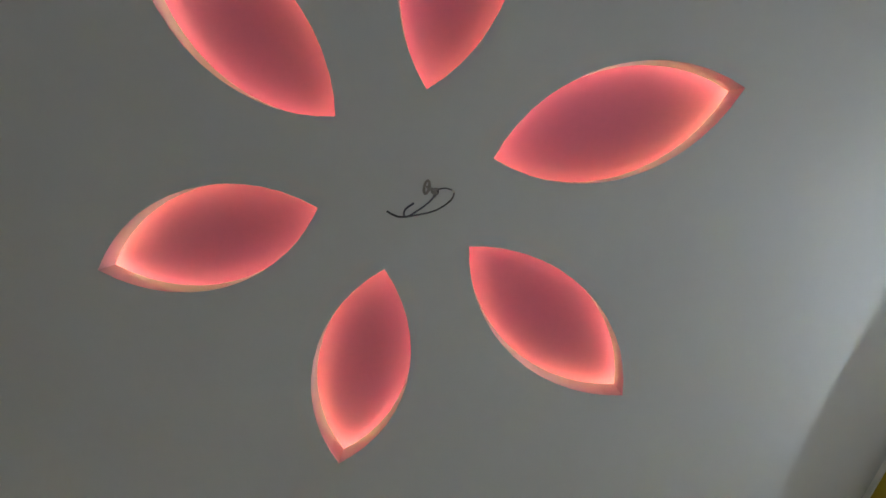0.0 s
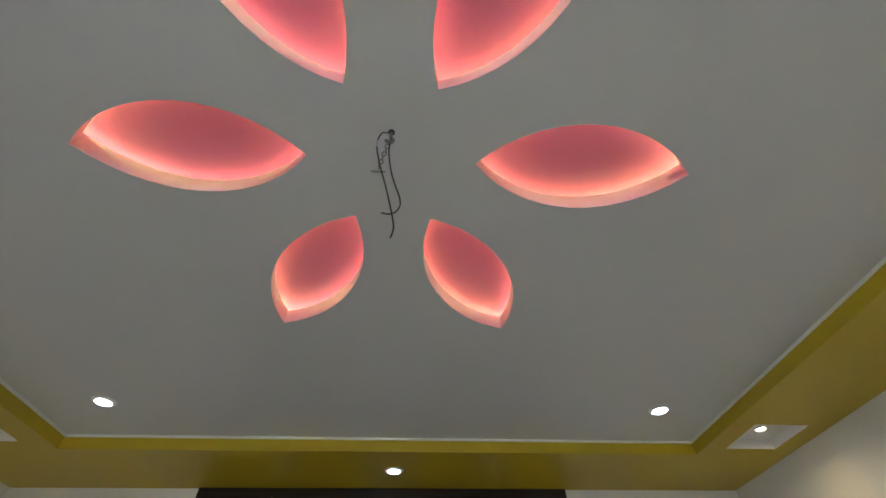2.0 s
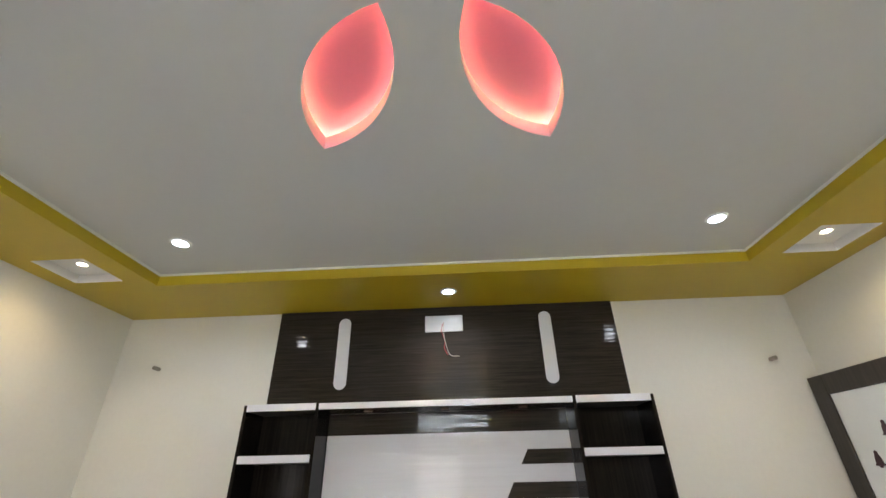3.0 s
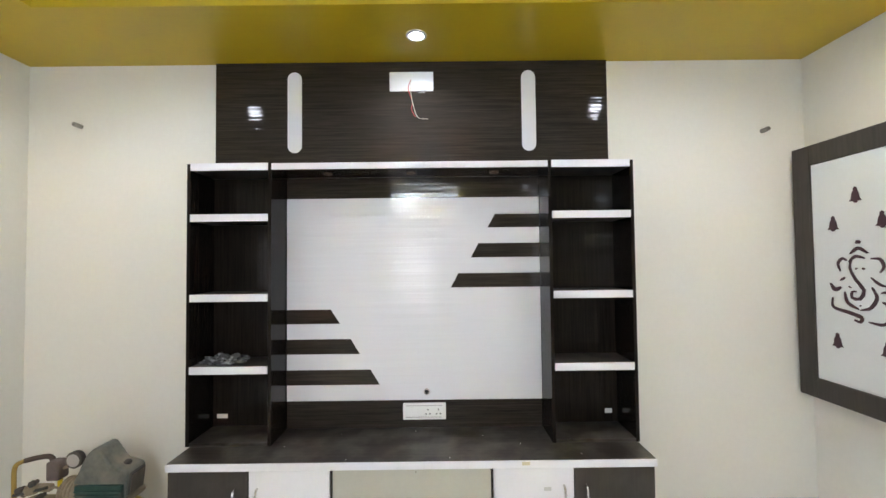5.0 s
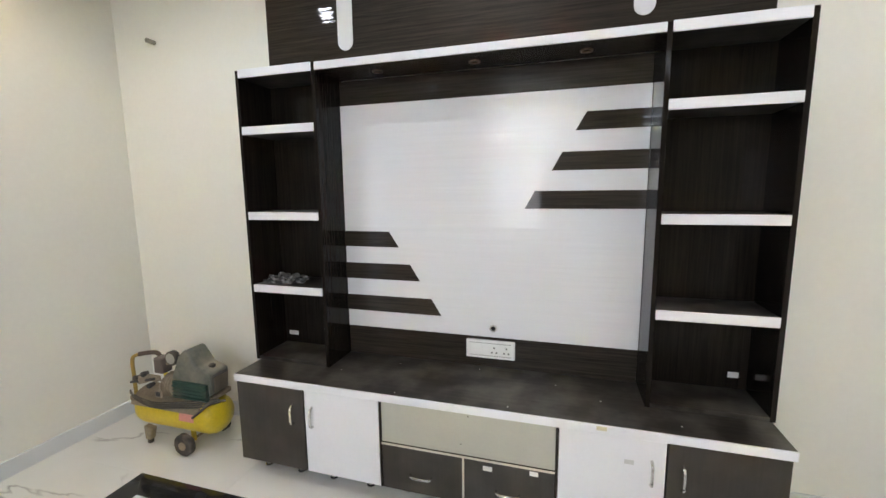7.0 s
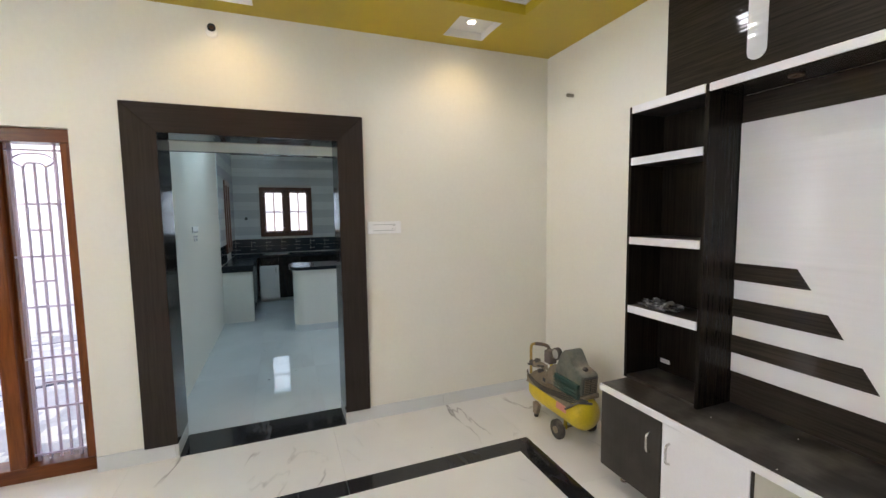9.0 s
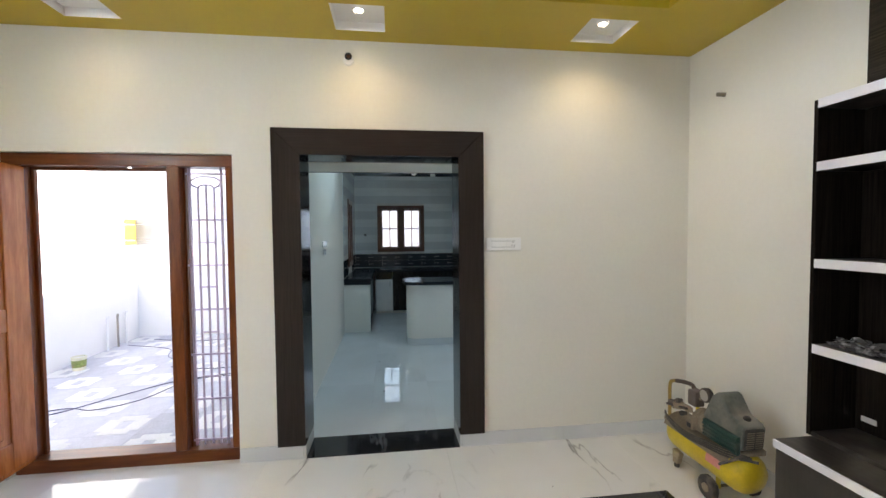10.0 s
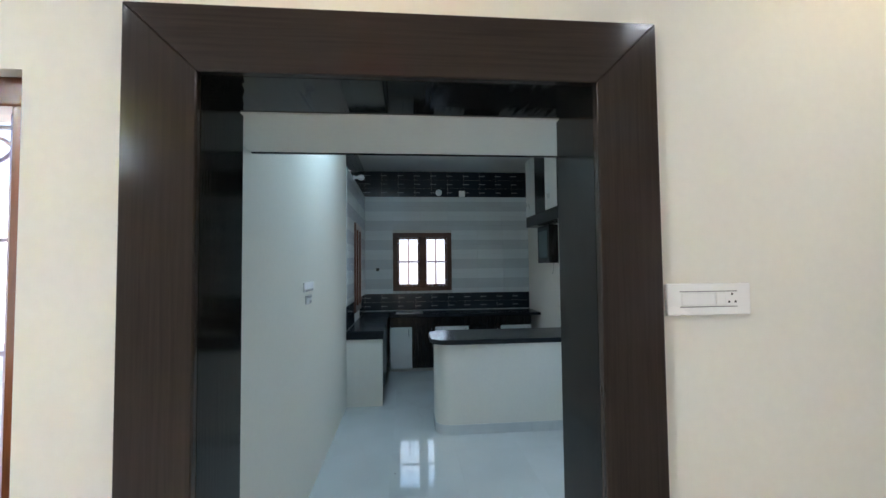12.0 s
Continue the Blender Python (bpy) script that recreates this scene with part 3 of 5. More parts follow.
for y0, y1 in ((gy0, ys[0]), (gy1, ys[2])):
    part("grille_scroll", tube(curve_points([(gx, y0, 1.918), (gx, (y0 + y1) / 2, 1.892), (gx, y1, 1.880)], 10), 0.006, 6), GRILLE, frame_ob)

# rear window that the glossy laminate mirrors
win = thing("window_1", (2.09, -D, 0.88), "barred window in the rear wall", "window", kind="structure")
part("window_frame", boxes((1.69, 2.49, -5.14, -5.06, 0.88, 0.94), (1.69, 2.49, -5.14, -5.06, 2.02, 2.08), (1.69, 1.75, -5.14, -5.06, 0.94, 2.02),
                           (2.43, 2.49, -5.14, -5.06, 0.94, 2.02), (2.06, 2.12, -5.14, -5.06, 0.94, 2.02)), BROWN_FRAME, win)

part("bar", boxes(*[(1.75, 2.43, -5.10, -5.09, 1.0 + 0.09 * k, 1.012 + 0.09 * k) for k in range(12)]), GRILLE, win, "level window bars")
tl = thing("tube_light", (2.335, -D, 2.63), "cool white tube light on the rear wall", "tube light")
part("batten", soft(boxes((1.72, 2.95, -D, -D + 0.03, 2.630, 2.680)), 0.003), PLASTIC_W, tl)
part("tube", tube([(1.735, -D + 0.045, 2.655), (2.935, -D + 0.045, 2.655)], 0.013, 10), TUBE, tl, "glowing cool tube")
for x in (1.725, 2.945):
    part("end_cap", tube([(x - 0.01, -D + 0.045, 2.655), (x + 0.01, -D + 0.045, 2.655)], 0.016, 10), PLASTIC_W, tl)

# ---- television wall ----
panel = thing("wall_panel", (2.45, 0, 2.165), "dark woodgrain laminate panel with white slots above the unit", "wall panel")
part("board", soft(boxes((1.203, 3.694, -0.02, 0.0, 2.166, H)), 0.002), WENGE, panel)


def slot(x):
    r, z0, z1 = 0.045, 2.288, 2.806
    pts = [(x + r * math.cos(a), z0 + r + r * math.sin(a)) for a in [math.pi + math.pi * k / 10 for k in range(11)]]
    pts += [(x + r * math.cos(a), z1 - r + r * math.sin(a)) for a in [math.pi * k / 10 for k in range(11)]]
    part("slot_inlay", prism(pts, "y", -0.0235, -0.0195), WHITE_LAM, panel, "white rounded inlay")


slot(1.706), slot(3.192)
part("wire_plate", soft(boxes((2.309, 2.588, -0.030, -0.0205, 2.676, 2.800)), 0.004), WHITE_LAM, panel, "white cover plate")
RED = mat("red_wire_insulation", (0.45, 0.03, 0.03), 0.4)
COPPER = mat("pale_wire_insulation", (0.55, 0.50, 0.42), 0.4)
wires = thing("loose_wires", (2.45, -0.03, 2.75), "red and white loose wires hanging from the plate", "wires")
part("wire", tube(curve_points([(2.445, -0.031, 2.745), (2.43, -0.05, 2.68), (2.455, -0.045, 2.60), (2.45, -0.05, 2.55), (2.475, -0.05, 2.50)], 24), 0.0025, 6), RED, wires)
part("wire", tube(curve_points([(2.447, -0.031, 2.745), (2.445, -0.05, 2.67), (2.46, -0.05, 2.58), (2.49, -0.05, 2.50), (2.555, -0.05, 2.488)], 24), 0.0022, 6), COPPER, wires)

FY, CYF = -0.269, -0.469      # fronts of the towers and of the console
ZT, ZC = 2.165, 0.567         # top of the towers, top of the console


def tower(x0, x1):
    t = thing("display_tower", ((x0 + x1) / 2, -0.15, ZC), "dark laminate shelf tower with white-edged shelves", "shelf unit", "shelf towers of the television unit")
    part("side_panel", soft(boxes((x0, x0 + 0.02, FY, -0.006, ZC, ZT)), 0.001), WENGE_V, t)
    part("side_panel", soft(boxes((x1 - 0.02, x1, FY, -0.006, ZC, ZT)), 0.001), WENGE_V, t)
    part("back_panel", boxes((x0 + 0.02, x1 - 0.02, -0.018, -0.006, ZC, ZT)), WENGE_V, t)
    part("bottom_board", boxes((x0 + 0.02, x1 - 0.02, FY + 0.004, -0.018, ZC, ZC + 0.018)), WENGE_TOP, t)
    for z in (2.127, 1.834, 1.378, 0.970):
        s = part("shelf", boxes((x0 + 0.02, x1 - 0.02, FY + 0.006, -0.018, z, z + 0.040)), WENGE_TOP, t)
        part("edge_band", soft(boxes((x0 + 0.0205, x1 - 0.0205, FY - 0.004, FY + 0.006, z - 0.001, z + 0.041)), 0.0015), WHITE_EDGE, s, "white edge band")
    return t


tower(1.178, 1.660), tower(3.243, 3.733)

back = thing("tv_back_panel", (2.45, -0.03, ZC), "white gloss laminate panel with dark slanted stripes", "wall panel")
part("board", boxes((1.661, 3.242, -0.030, -0.001, ZC, ZT - 0.04)), WENGE, back)
part("white_field", soft(boxes((1.6635, 3.2415, -0.040, -0.0305, 0.739, 1.993)), 0.001), WHITE_LAM, back, "white gloss field")
for x, z0, z1 in ((1.937, 1.213, 1.301), (2.059, 1.026, 1.118), (2.181, 0.837, 0.929)):
    part("stripe", prism([(1.662, z0), (x + 0.057, z0), (x, z1), (1.662, z1)], "y", -0.0435, -0.0405), WENGE, back, "dark slanted stripe")
for x, z0, z1 in ((2.965, 1.802, 1.886), (2.859, 1.616, 1.704), (2.732, 1.430, 1.518)):
    part("stripe", prism([(x - 0.048, z0), (3.241, z0), (3.241, z1), (x, z1)], "y", -0.0435, -0.0405), WENGE, back, "dark slanted stripe")
part("cable_hole", lathe([(0.012, -0.046), (0.020, -0.046), (0.020, -0.038), (0.012, -0.038)], (2.528, 0, 0.790), "y", 20, ring=True), STEEL, back, "dark cable hole")
part("hole_core", lathe([(0.012, -0.0425), (0.004, -0.0425)], (2.528, 0, 0.790), "y", 16), DARK, back)

BRONZE = mat("dull_bronze_cup", (0.16, 0.11, 0.075), 0.45, metal=0.5)
head = thing("header_shelf", (2.45, -0.13, 2.127), "dark laminate header with white edge over the television panel", "shelf")
part("board", boxes((1.661, 3.242, FY + 0.006, -0.030, 2.127, ZT - 0.001)), WENGE, head)
part("edge_band", soft(boxes((1.661, 3.242, FY - 0.004, FY + 0.006, 2.129, ZT)), 0.0015), WHITE_EDGE, head, "white edge band")
for x in (1.95, 2.45, 2.95):
    part("lamp_cup", lathe([(0.020, 0.0), (0.028, 0.0), (0.028, -0.006), (0.020, -0.006)], (x, -0.15, 2.127), ring=True), BRONZE, head, "small unlit cup for a spotlight")

top = thing("console_worktop", (2.45, -0.23, 0.527), "dusty dark laminate worktop with a white front edge", "worktop")
part("board", boxes((1.205, 3.722, CYF + 0.004, -0.001, 0.530, ZC)), WENGE_TOP, top)
part("edge_band", soft(boxes((1.203, 3.724, CYF - 0.006, CYF + 0.004, 0.529, ZC - 0.001)), 0.0015), WHITE_EDGE, top, "white edge band")


def handle_upright(parent, x, z0, z1, y):
    pts = curve_points([(x, y, z0), (x, y - 0.022, z0 + 0.012), (x, y - 0.026, (z0 + z1) / 2), (x, y - 0.022, z1 - 0.012), (x, y, z1)], 16)
    return part("handle", tube(pts, 0.006, 8), STEEL, parent, "steel bow handle", smooth=True)


def handle_level(parent, x0, x1, z, y):
    pts = curve_points([(x0, y, z), (x0 + 0.012, y - 0.022, z), ((x0 + x1) / 2, y - 0.026, z), (x1 - 0.012, y - 0.022, z), (x1, y, z)], 16)
    return part("handle", tube(pts, 0.006, 8), STEEL, parent, "steel bow handle", smooth=True)


def foot(parent, x, y):
    part("leg", lathe([(0.022, 0.0), (0.022, 0.006), (0.016, 0.010), (0.016, 0.070), (0.024, 0.074), (0.024, 0.08)], (x, y, 0.0), sides=16), STEEL, parent, "round steel leg", smooth=True)


ZB = 0.080


def console_cabinet(x0, x1, material, hx, label):
    c = thing("console_cabinet", ((x0 + x1) / 2, -0.24, 0), label, "cabinet", "console cabinets")
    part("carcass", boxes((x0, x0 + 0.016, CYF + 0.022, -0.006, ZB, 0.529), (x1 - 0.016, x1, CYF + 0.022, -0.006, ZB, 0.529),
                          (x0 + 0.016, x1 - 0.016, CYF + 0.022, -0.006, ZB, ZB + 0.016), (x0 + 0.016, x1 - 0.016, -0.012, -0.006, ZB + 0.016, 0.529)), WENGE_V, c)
    d = part("door", soft(boxes((x0 + 0.002, x1 - 0.002, CYF, CYF + 0.018, ZB, 0.526)), 0.0015), material, c)
    handle_upright(d, hx, 0.335, 0.440, CYF)
    for x in (x0 + 0.10, x1 - 0.10):
        for y in (-0.38, -0.08):
            foot(c, x, y)


console_cabinet(1.212, 1.625, DOOR_DARK, 1.558, "dark laminate console cabinet on steel legs")
console_cabinet(1.627, 2.045, WHITE_EDGE, 1.673, "white laminate console cabinet on steel legs")
console_cabinet(2.882, 3.297, WHITE_EDGE, 3.244, "white laminate console cabinet on steel legs")
console_cabinet(3.299, 3.714, DOOR_DARK, 3.358, "dark laminate console cabinet on steel legs")
mid = thing("drawer_cabinet", (2.463, -0.24, 0), "console cabinet with a beige flap over two dark drawers", "cabinet", "console cabinets")
BEIGE = mat("beige_cabinet_lining", (0.46, 0.45, 0.38), 0.35, var=0.03)
part("carcass", boxes((2.046, 2.056, CYF, -0.006, ZB, 0.529), (2.871, 2.881, CYF, -0.006, ZB, 0.529), (2.056, 2.871, CYF, -0.006, 0.308, 0.320),
                      (2.056, 2.871, CYF + 0.03, -0.006, ZB, ZB + 0.014)), WENGE, mid)
part("flap", boxes((2.057, 2.870, CYF + 0.006, CYF + 0.018, 0.321, 0.528)), BEIGE, mid, "beige flap front")
part("drawer_edge", boxes((2.056, 2.871, CYF - 0.002, CYF + 0.001, 0.309, 0.319), (2.460, 2.468, CYF - 0.002, CYF + 0.001, ZB, 0.309)), mat("cream_edge_band", (0.62, 0.58, 0.48), 0.4), mid, "cream edge band")
for x0, x1 in ((2.058, 2.458), (2.470, 2.869)):
    d = part("drawer", soft(boxes((x0, x1, CYF, CYF + 0.02, ZB, 0.306)), 0.0015), DOOR_DARK, mid)
    handle_level(d, (x0 + x1) / 2 - 0.055, (x0 + x1) / 2 + 0.055, 0.175, CYF)
for x in (2.15, 2.78):
    foot(mid, x, -0.08), foot(mid, x, -0.36)


def socket_plate(name, bm_box, axis, label, parts):
    t = thing(name, Vector([(bm_box[0] + bm_box[1]) / 2, (bm_box[2] + bm_box[3]) / 2, bm_box[4]]), label, "switch plate")
    part("plate", soft(boxes(bm_box), 0.004, 2), PLASTIC_W, t)
    for n, b, m in parts:
        part(n, soft(boxes(b), 0.001), m, t)
    return t


GREY_LINE = mat("grey_switch_seam", (0.30, 0.30, 0.30), 0.5)
pins = []
for cx in (2.535, 2.600):
    for dx, dz in ((0, 0.018), (-0.012, -0.008), (0.012, -0.008)):
        pins.append(("pin_hole", (cx + dx - 0.004, cx + dx + 0.004, -0.0535, -0.051, 0.666 + dz - 0.004, 0.666 + dz + 0.004), DARK))
rock = [("rocker", (2.405 + 0.034 * k, 2.435 + 0.034 * k, -0.055, -0.051, 0.645, 0.700), PLASTIC_W) for k in range(3)]
rock += [("seam", (2.400, 2.625, -0.0515, -0.0508, 0.706, 0.709), GREY_LINE), ("seam", (2.400, 2.625, -0.0515, -0.0508, 0.636, 0.639), GREY_LINE)]
socket_plate("socket_plate", (2.381, 2.645, -0.051, -0.030, 0.622, 0.721), "y", "white socket and switch plate under the television panel", pins + rock)
sw = [("seam", (0.0125, 0.0133, -1.545, -1.370, 1.493, 1.496), GREY_LINE), ("seam", (0.0125, 0.0133, -1.545, -1.370, 1.449, 1.452), GREY_LINE)]
sw += [("rocker", (0.0125, 0.0155, -1.541, -1.440, 1.455, 1.490), PLASTIC_W), ("rocker", (0.0125, 0.0165, -1.436, -1.408, 1.455, 1.490), PLASTIC_W)]
sw += [("pin_hole", (0.0125, 0.0135, -1.385 + a - 0.003, -1.385 + a + 0.003, 1.472 + b - 0.003, 1.472 + b + 0.003), DARK) for a, b in ((0, 0.014), (-0.010, -0.008), (0.010, -0.008))]
socket_plate("switch_board", (0.0, 0.012, -1.584, -1.326, 1.426, 1.518), "x", "white switch board beside the kitchen opening", sw)

# ---- floors ----
structure("subfloor", boxes((-TH, W + 0.2, -D - 0.2, 0.2, -0.15, -0.012)), GROUT, "screed under the hall tiles", "floor")
structure("ground", boxes((-60, 60, -60, 60, -0.4, -0.2)), mat("bare_earth", (0.30, 0.25, 0.19), 0.9, var=0.2, bump=0.5, bump_scale=8), "bare earth plot around the house", "ground")
structure("kitchen_subfloor", boxes((KX - 0.2, -TH, KL - 0.2, KR + 0.2, -0.15, -0.012)), GROUT, "screed under the kitchen tiles", "floor")

# ---- small things of the hall ----
PIPE = mat("grey_conduit_plastic", (0.30, 0.27, 0.23), 0.5)
for x, z in ((0.335, 2.478), (4.690, 2.405)):
    t = thing("conduit_stub", (x, 0, z), "short grey open-ended conduit stub in the wall", "pipe", "wall conduits")
    part("pipe", lathe([(0.010, 0.0), (0.014, 0.0), (0.014, -0.055), (0.010, -0.055)], (x, 0, z), "y", 14, ring=True), PIPE, t)
    part("bore", lathe([(0.0099, -0.02), (0.0099, -0.021)], (x, 0, z), "y", 12), DARK, t)
t = thing("lamp_point", (0, -2.533, 2.755), "round white wall plate with an open dark wiring hole", "wall plate")
part("plate", lathe([(0.036, 0.0), (0.036, 0.006), (0.030, 0.010), (0.022, 0.010)], (0, -2.533, 2.735), "x", 24), PLASTIC_W, t)
part("hole_ring", lathe([(0.014, 0.010), (0.024, 0.010), (0.024, 0.018), (0.014, 0.018)], (0, -2.533, 2.758), "x", 20, ring=True), DARK, t)
part("hole_core", lathe([(0.0139, 0.0105), (0.004, 0.0105)], (0, -2.533, 2.758), "x", 16), mat("brass_terminal", (0.25, 0.10, 0.05), 0.4), t)

# hook, chain and wires at the middle of the ceiling
hk = thing("ceiling_hook", (2.512, -2.60, HC), "steel hook with a short chain and loose black wires", "ceiling hook")
OLD = mat("dull_zinc_chain", (0.30, 0.28, 0.26), 0.45, metal=0.8, var=0.15)
BLACKWIRE = mat("black_wire_insulation", (0.014, 0.014, 0.016), 0.4)
part("hook_rod", tube(curve_points([(2.512, -2.60, HC + 0.01), (2.512, -2.60, HC - 0.03), (2.520, -2.60, HC - 0.05), (2.510, -2.60, HC - 0.064), (2.500, -2.60, HC - 0.05)], 20), 0.005, 8), OLD, hk)
part("hole_collar", lathe([(0.010, 0.0), (0.009, -0.004), (0.004, -0.005)], (2.512, -2.60, HC), sides=16), DARK, hk)
for k in range(7):
    cz, cxk, cyk = HC - 0.062 - 0.016 * k, 2.509 - 0.003 * k, -2.60 + 0.003 * k
    ring = []
    for a in range(10):
        u, v = 0.006 * math.cos(a * math.tau / 10), 0.0115 * math.sin(a * math.tau / 10)
        ring.append((cxk + (u if k % 2 else 0), cyk + (0 if k % 2 else u), cz + v))
    part("chain_link", tube(ring, 0.0019, 6, closed=True), OLD, hk)
ring = [(2.490 + 0.016 * math.cos(a * math.tau / 14), -2.577 + 0.006 * math.sin(a * math.tau / 14), HC - 0.178 + 0.010 * math.sin(a * math.tau / 14)) for a in range(14)]
part("end_ring", tube(ring, 0.0032, 6, closed=True), OLD, hk)
part("wire", tube(curve_points([(2.506, -2.60, 2.945), (2.492, -2.622, 2.90), (2.487, -2.640, 2.83), (2.489, -2.643, 2.775), (2.502, -2.635, 2.71), (2.523, -2.605, 2.645), (2.541, -2.552, 2.595), (2.540, -2.532, 2.582), (2.535, -2.519, 2.577)], 48), 0.0021, 6), BLACKWIRE, hk)
part("wire", tube(curve_points([(2.514, -2.602, 2.945), (2.513, -2.60, 2.84), (2.528, -2.585, 2.745), (2.552, -2.556, 2.680), (2.548, -2.549, 2.648), (2.532, -2.549, 2.630), (2.513, -2.563, 2.614)], 42), 0.0021, 6), mat("blue_black_wire", (0.02, 0.02, 0.05), 0.4), hk)
part("bare_end", tube(curve_points([(2.4868, -2.6405, 2.822), (2.4866, -2.643, 2.80), (2.4888, -2.6432, 2.778)], 8), 0.0028, 6), COPPER, hk, "pale taped length of wire")

# fan rod that hangs at the back of the ceiling
rod = thing("fan_rod", (3.445, -3.835, HC), "brown fan rod hanging from a ceiling hook", "fan rod")
BROWN = mat("brown_enamel", (0.06, 0.028, 0.018), 0.3)
part("hook", tube(curve_points([(3.445, -3.835, HC + 0.005), (3.445, -3.835, HC - 0.03), (3.455, -3.835, HC - 0.045), (3.445, -3.835, HC - 0.06)], 12), 0.007, 8), OLD, rod)
part("shackle", tube([(3.445, -3.835, HC - 0.045), (3.445, -3.835, HC - 0.10)], 0.010, 10), STEEL, rod)
part("tube", tube([(3.445, -3.835, HC - 0.09), (3.445, -3.835, HC - 0.52)], 0.014, 12), BROWN, rod)

# framed bell and elephant-headed ornament screen on the east wall
PX, PYL, PYR, PZ0, PZ1, PB = 4.850, -0.028, -0.790, 0.757, 2.266, 0.120
scr = thing("ornament_screen", (4.90, -0.41, PZ0), "white screen with ornament in a dark box frame", "wall screen")
FR = grain_mat("dark_brown_frame_laminate", (0.022, 0.018, 0.014), (0.05, 0.04, 0.032), "z", 0.35, 20, 0.15)
part("frame_side", soft(boxes((PX, W, PYL - PB, PYL, PZ0, PZ1)), 0.003), FR, scr)
part("frame_side", soft(boxes((PX, W, PYR, PYR + PB, PZ0, PZ1)), 0.003), FR, scr)
part("frame_rail", soft(boxes((PX, W, PYR + PB, PYL - PB, PZ1 - PB, PZ1)), 0.003), FR, scr)
part("frame_rail", soft(boxes((PX, W, PYR + PB, PYL - PB, PZ0, PZ0 + PB)), 0.003), FR, scr)
board = part("screen_board", boxes((PX + 0.012, PX + 0.024, PYR + PB, PYL - PB, PZ0 + PB, PZ1 - PB)), mat("matt_white_screen", (0.76, 0.78, 0.77), 0.35, var=0.02), scr, "matt white board")
PLUM = mat("dark_plum_cutout", (0.06, 0.025, 0.035), 0.5)


def on_screen(cx, cy):
    """A place on the board from a drawing's coordinates."""
    return (PX + 0.011, -0.41 - (cx - 528) * 0.00200, 1.553 + (534 - cy) * 0.00182)


def stroke(pts, r, name="ornament_stroke"):
    line = curve_points([on_screen(*p) for p in pts], 20)
    bm = bmesh.new()
    left, right = [], []
    n = len(line)
    for i, p in enumerate(line):
        d = (line[min(i + 1, n - 1)] - line[max(i - 1, 0)]).normalized()
        side = Vector((0, -d.z, d.y))
        w = r * (0.35 + 0.65 * math.sin(math.pi * (i + 0.5) / n))
        for rail, s in ((left, 1), (right, -1)):
            rail.append([bm.verts.new(p + side * w * s + Vector((dx, 0, 0))) for dx in (0.001, -0.003)])
    for i in range(n - 1):
        bm.faces.new((left[i][1], left[i + 1][1], right[i + 1][1], right[i][1]))
        bm.faces.new((left[i][0], left[i + 1][0], left[i + 1][1], left[i][1]))
        bm.faces.new((right[i][0], right[i][1], right[i + 1][1], right[i + 1][0]))
    part(name, bm, PLUM, board)


for pts, r in (([(524, 472), (530, 468), (537, 472)], 0.010), ([(507, 503), (530, 487), (556, 503)], 0.009), ([(503, 527), (522, 511), (548, 517)], 0.008),
               ([(512, 517), (505, 545), (520, 580), (541, 610), (530, 636), (508, 634), (510, 616), (523, 616)], 0.009),
               ([(478, 556), (472, 532), (485, 517), (498, 524)], 0.008), ([(562, 518), (584, 520), (593, 540), (584, 558)], 0.008),
               ([(476, 584), (492, 574)], 0.006), ([(447, 594), (460, 612), (480, 604)], 0.011), ([(488, 618), (496, 650), (526, 668)], 0.009),
               ([(562, 600), (573, 630), (556, 660), (530, 669)], 0.009), ([(452, 638), (454, 668), (500, 680), (531, 690), (528, 704), (512, 700)], 0.010),
               ([(550, 701), (585, 703), (607, 686)], 0.008), ([(560, 572), (580, 590), (604, 598)], 0.007), ([(584, 615), (606, 610)], 0.007),
               ([(586, 640), (608, 650)], 0.008), ([(500, 600), (507, 606)], 0.004), ([(521, 546), (525, 549)], 0.006), ([(539, 546), (546, 549)], 0.006), ([(530, 654), (531, 658)], 0.005)):
    stroke(pts, r)


def bell(cx, cy):
    outline = [(-17, 16), (-12, 10), (-9, -8), (-5, -15), (-5, -22), (0, -26), (5, -22), (5, -15), (9, -8), (12, 10), (17, 16), (6, 17), (3, 22), (-3, 22), (-6, 17)]
    pts = [on_screen(cx + u, cy + v)[1:] for u, v in outline]
    part("bell", prism(pts, "x", PX + 0.008, PX + 0.0119), PLUM, board)


for p in ((462, 410), (528, 330), (594, 410), (462, 773), (594, 773)):
    bell(*p)

# things left in and on the television unit
TAG = mat("white_paper_label", (0.72, 0.72, 0.70), 0.6)
single("paper_label", boxes((1.223, 1.288, -0.0195, -0.0182, 0.634, 0.660)), TAG, "small white paper label on the tower's back", "label")
single("paper_label", boxes((3.635, 3.679, -0.0195, -0.0182, 0.640, 0.667)), TAG, "small white paper label on the tower's back", "label")
single("paper_label", boxes((2.556, 2.598, CYF - 0.0015, CYF - 0.0002, 0.266, 0.288)), TAG, "small white paper label on a dark drawer", "label")
single("paper_label", boxes((2.764, 2.801, CYF - 0.0015, CYF - 0.0002, 0.281, 0.302)), TAG, "small white paper label on a dark drawer", "label")
single("tape_patch", boxes((3.142, 3.178, CYF - 0.0012, CYF - 0.0002, 0.412, 0.431)), mat("grey_glue_mark", (0.58, 0.58, 0.57), 0.6), "greyish glue mark on a white cabinet door", "tape")
single("tape_patch", boxes((3.03, 3.07, CYF - 0.0075, CYF - 0.0062, 0.545, 0.562)), mat("yellow_tape", (0.60, 0.54, 0.38), 0.6), "yellowish tape scrap on the worktop edge", "tape")
bm = bmesh.new()
res = bmesh.ops.create_icosphere(bm, subdivisions=4, radius=1.0)
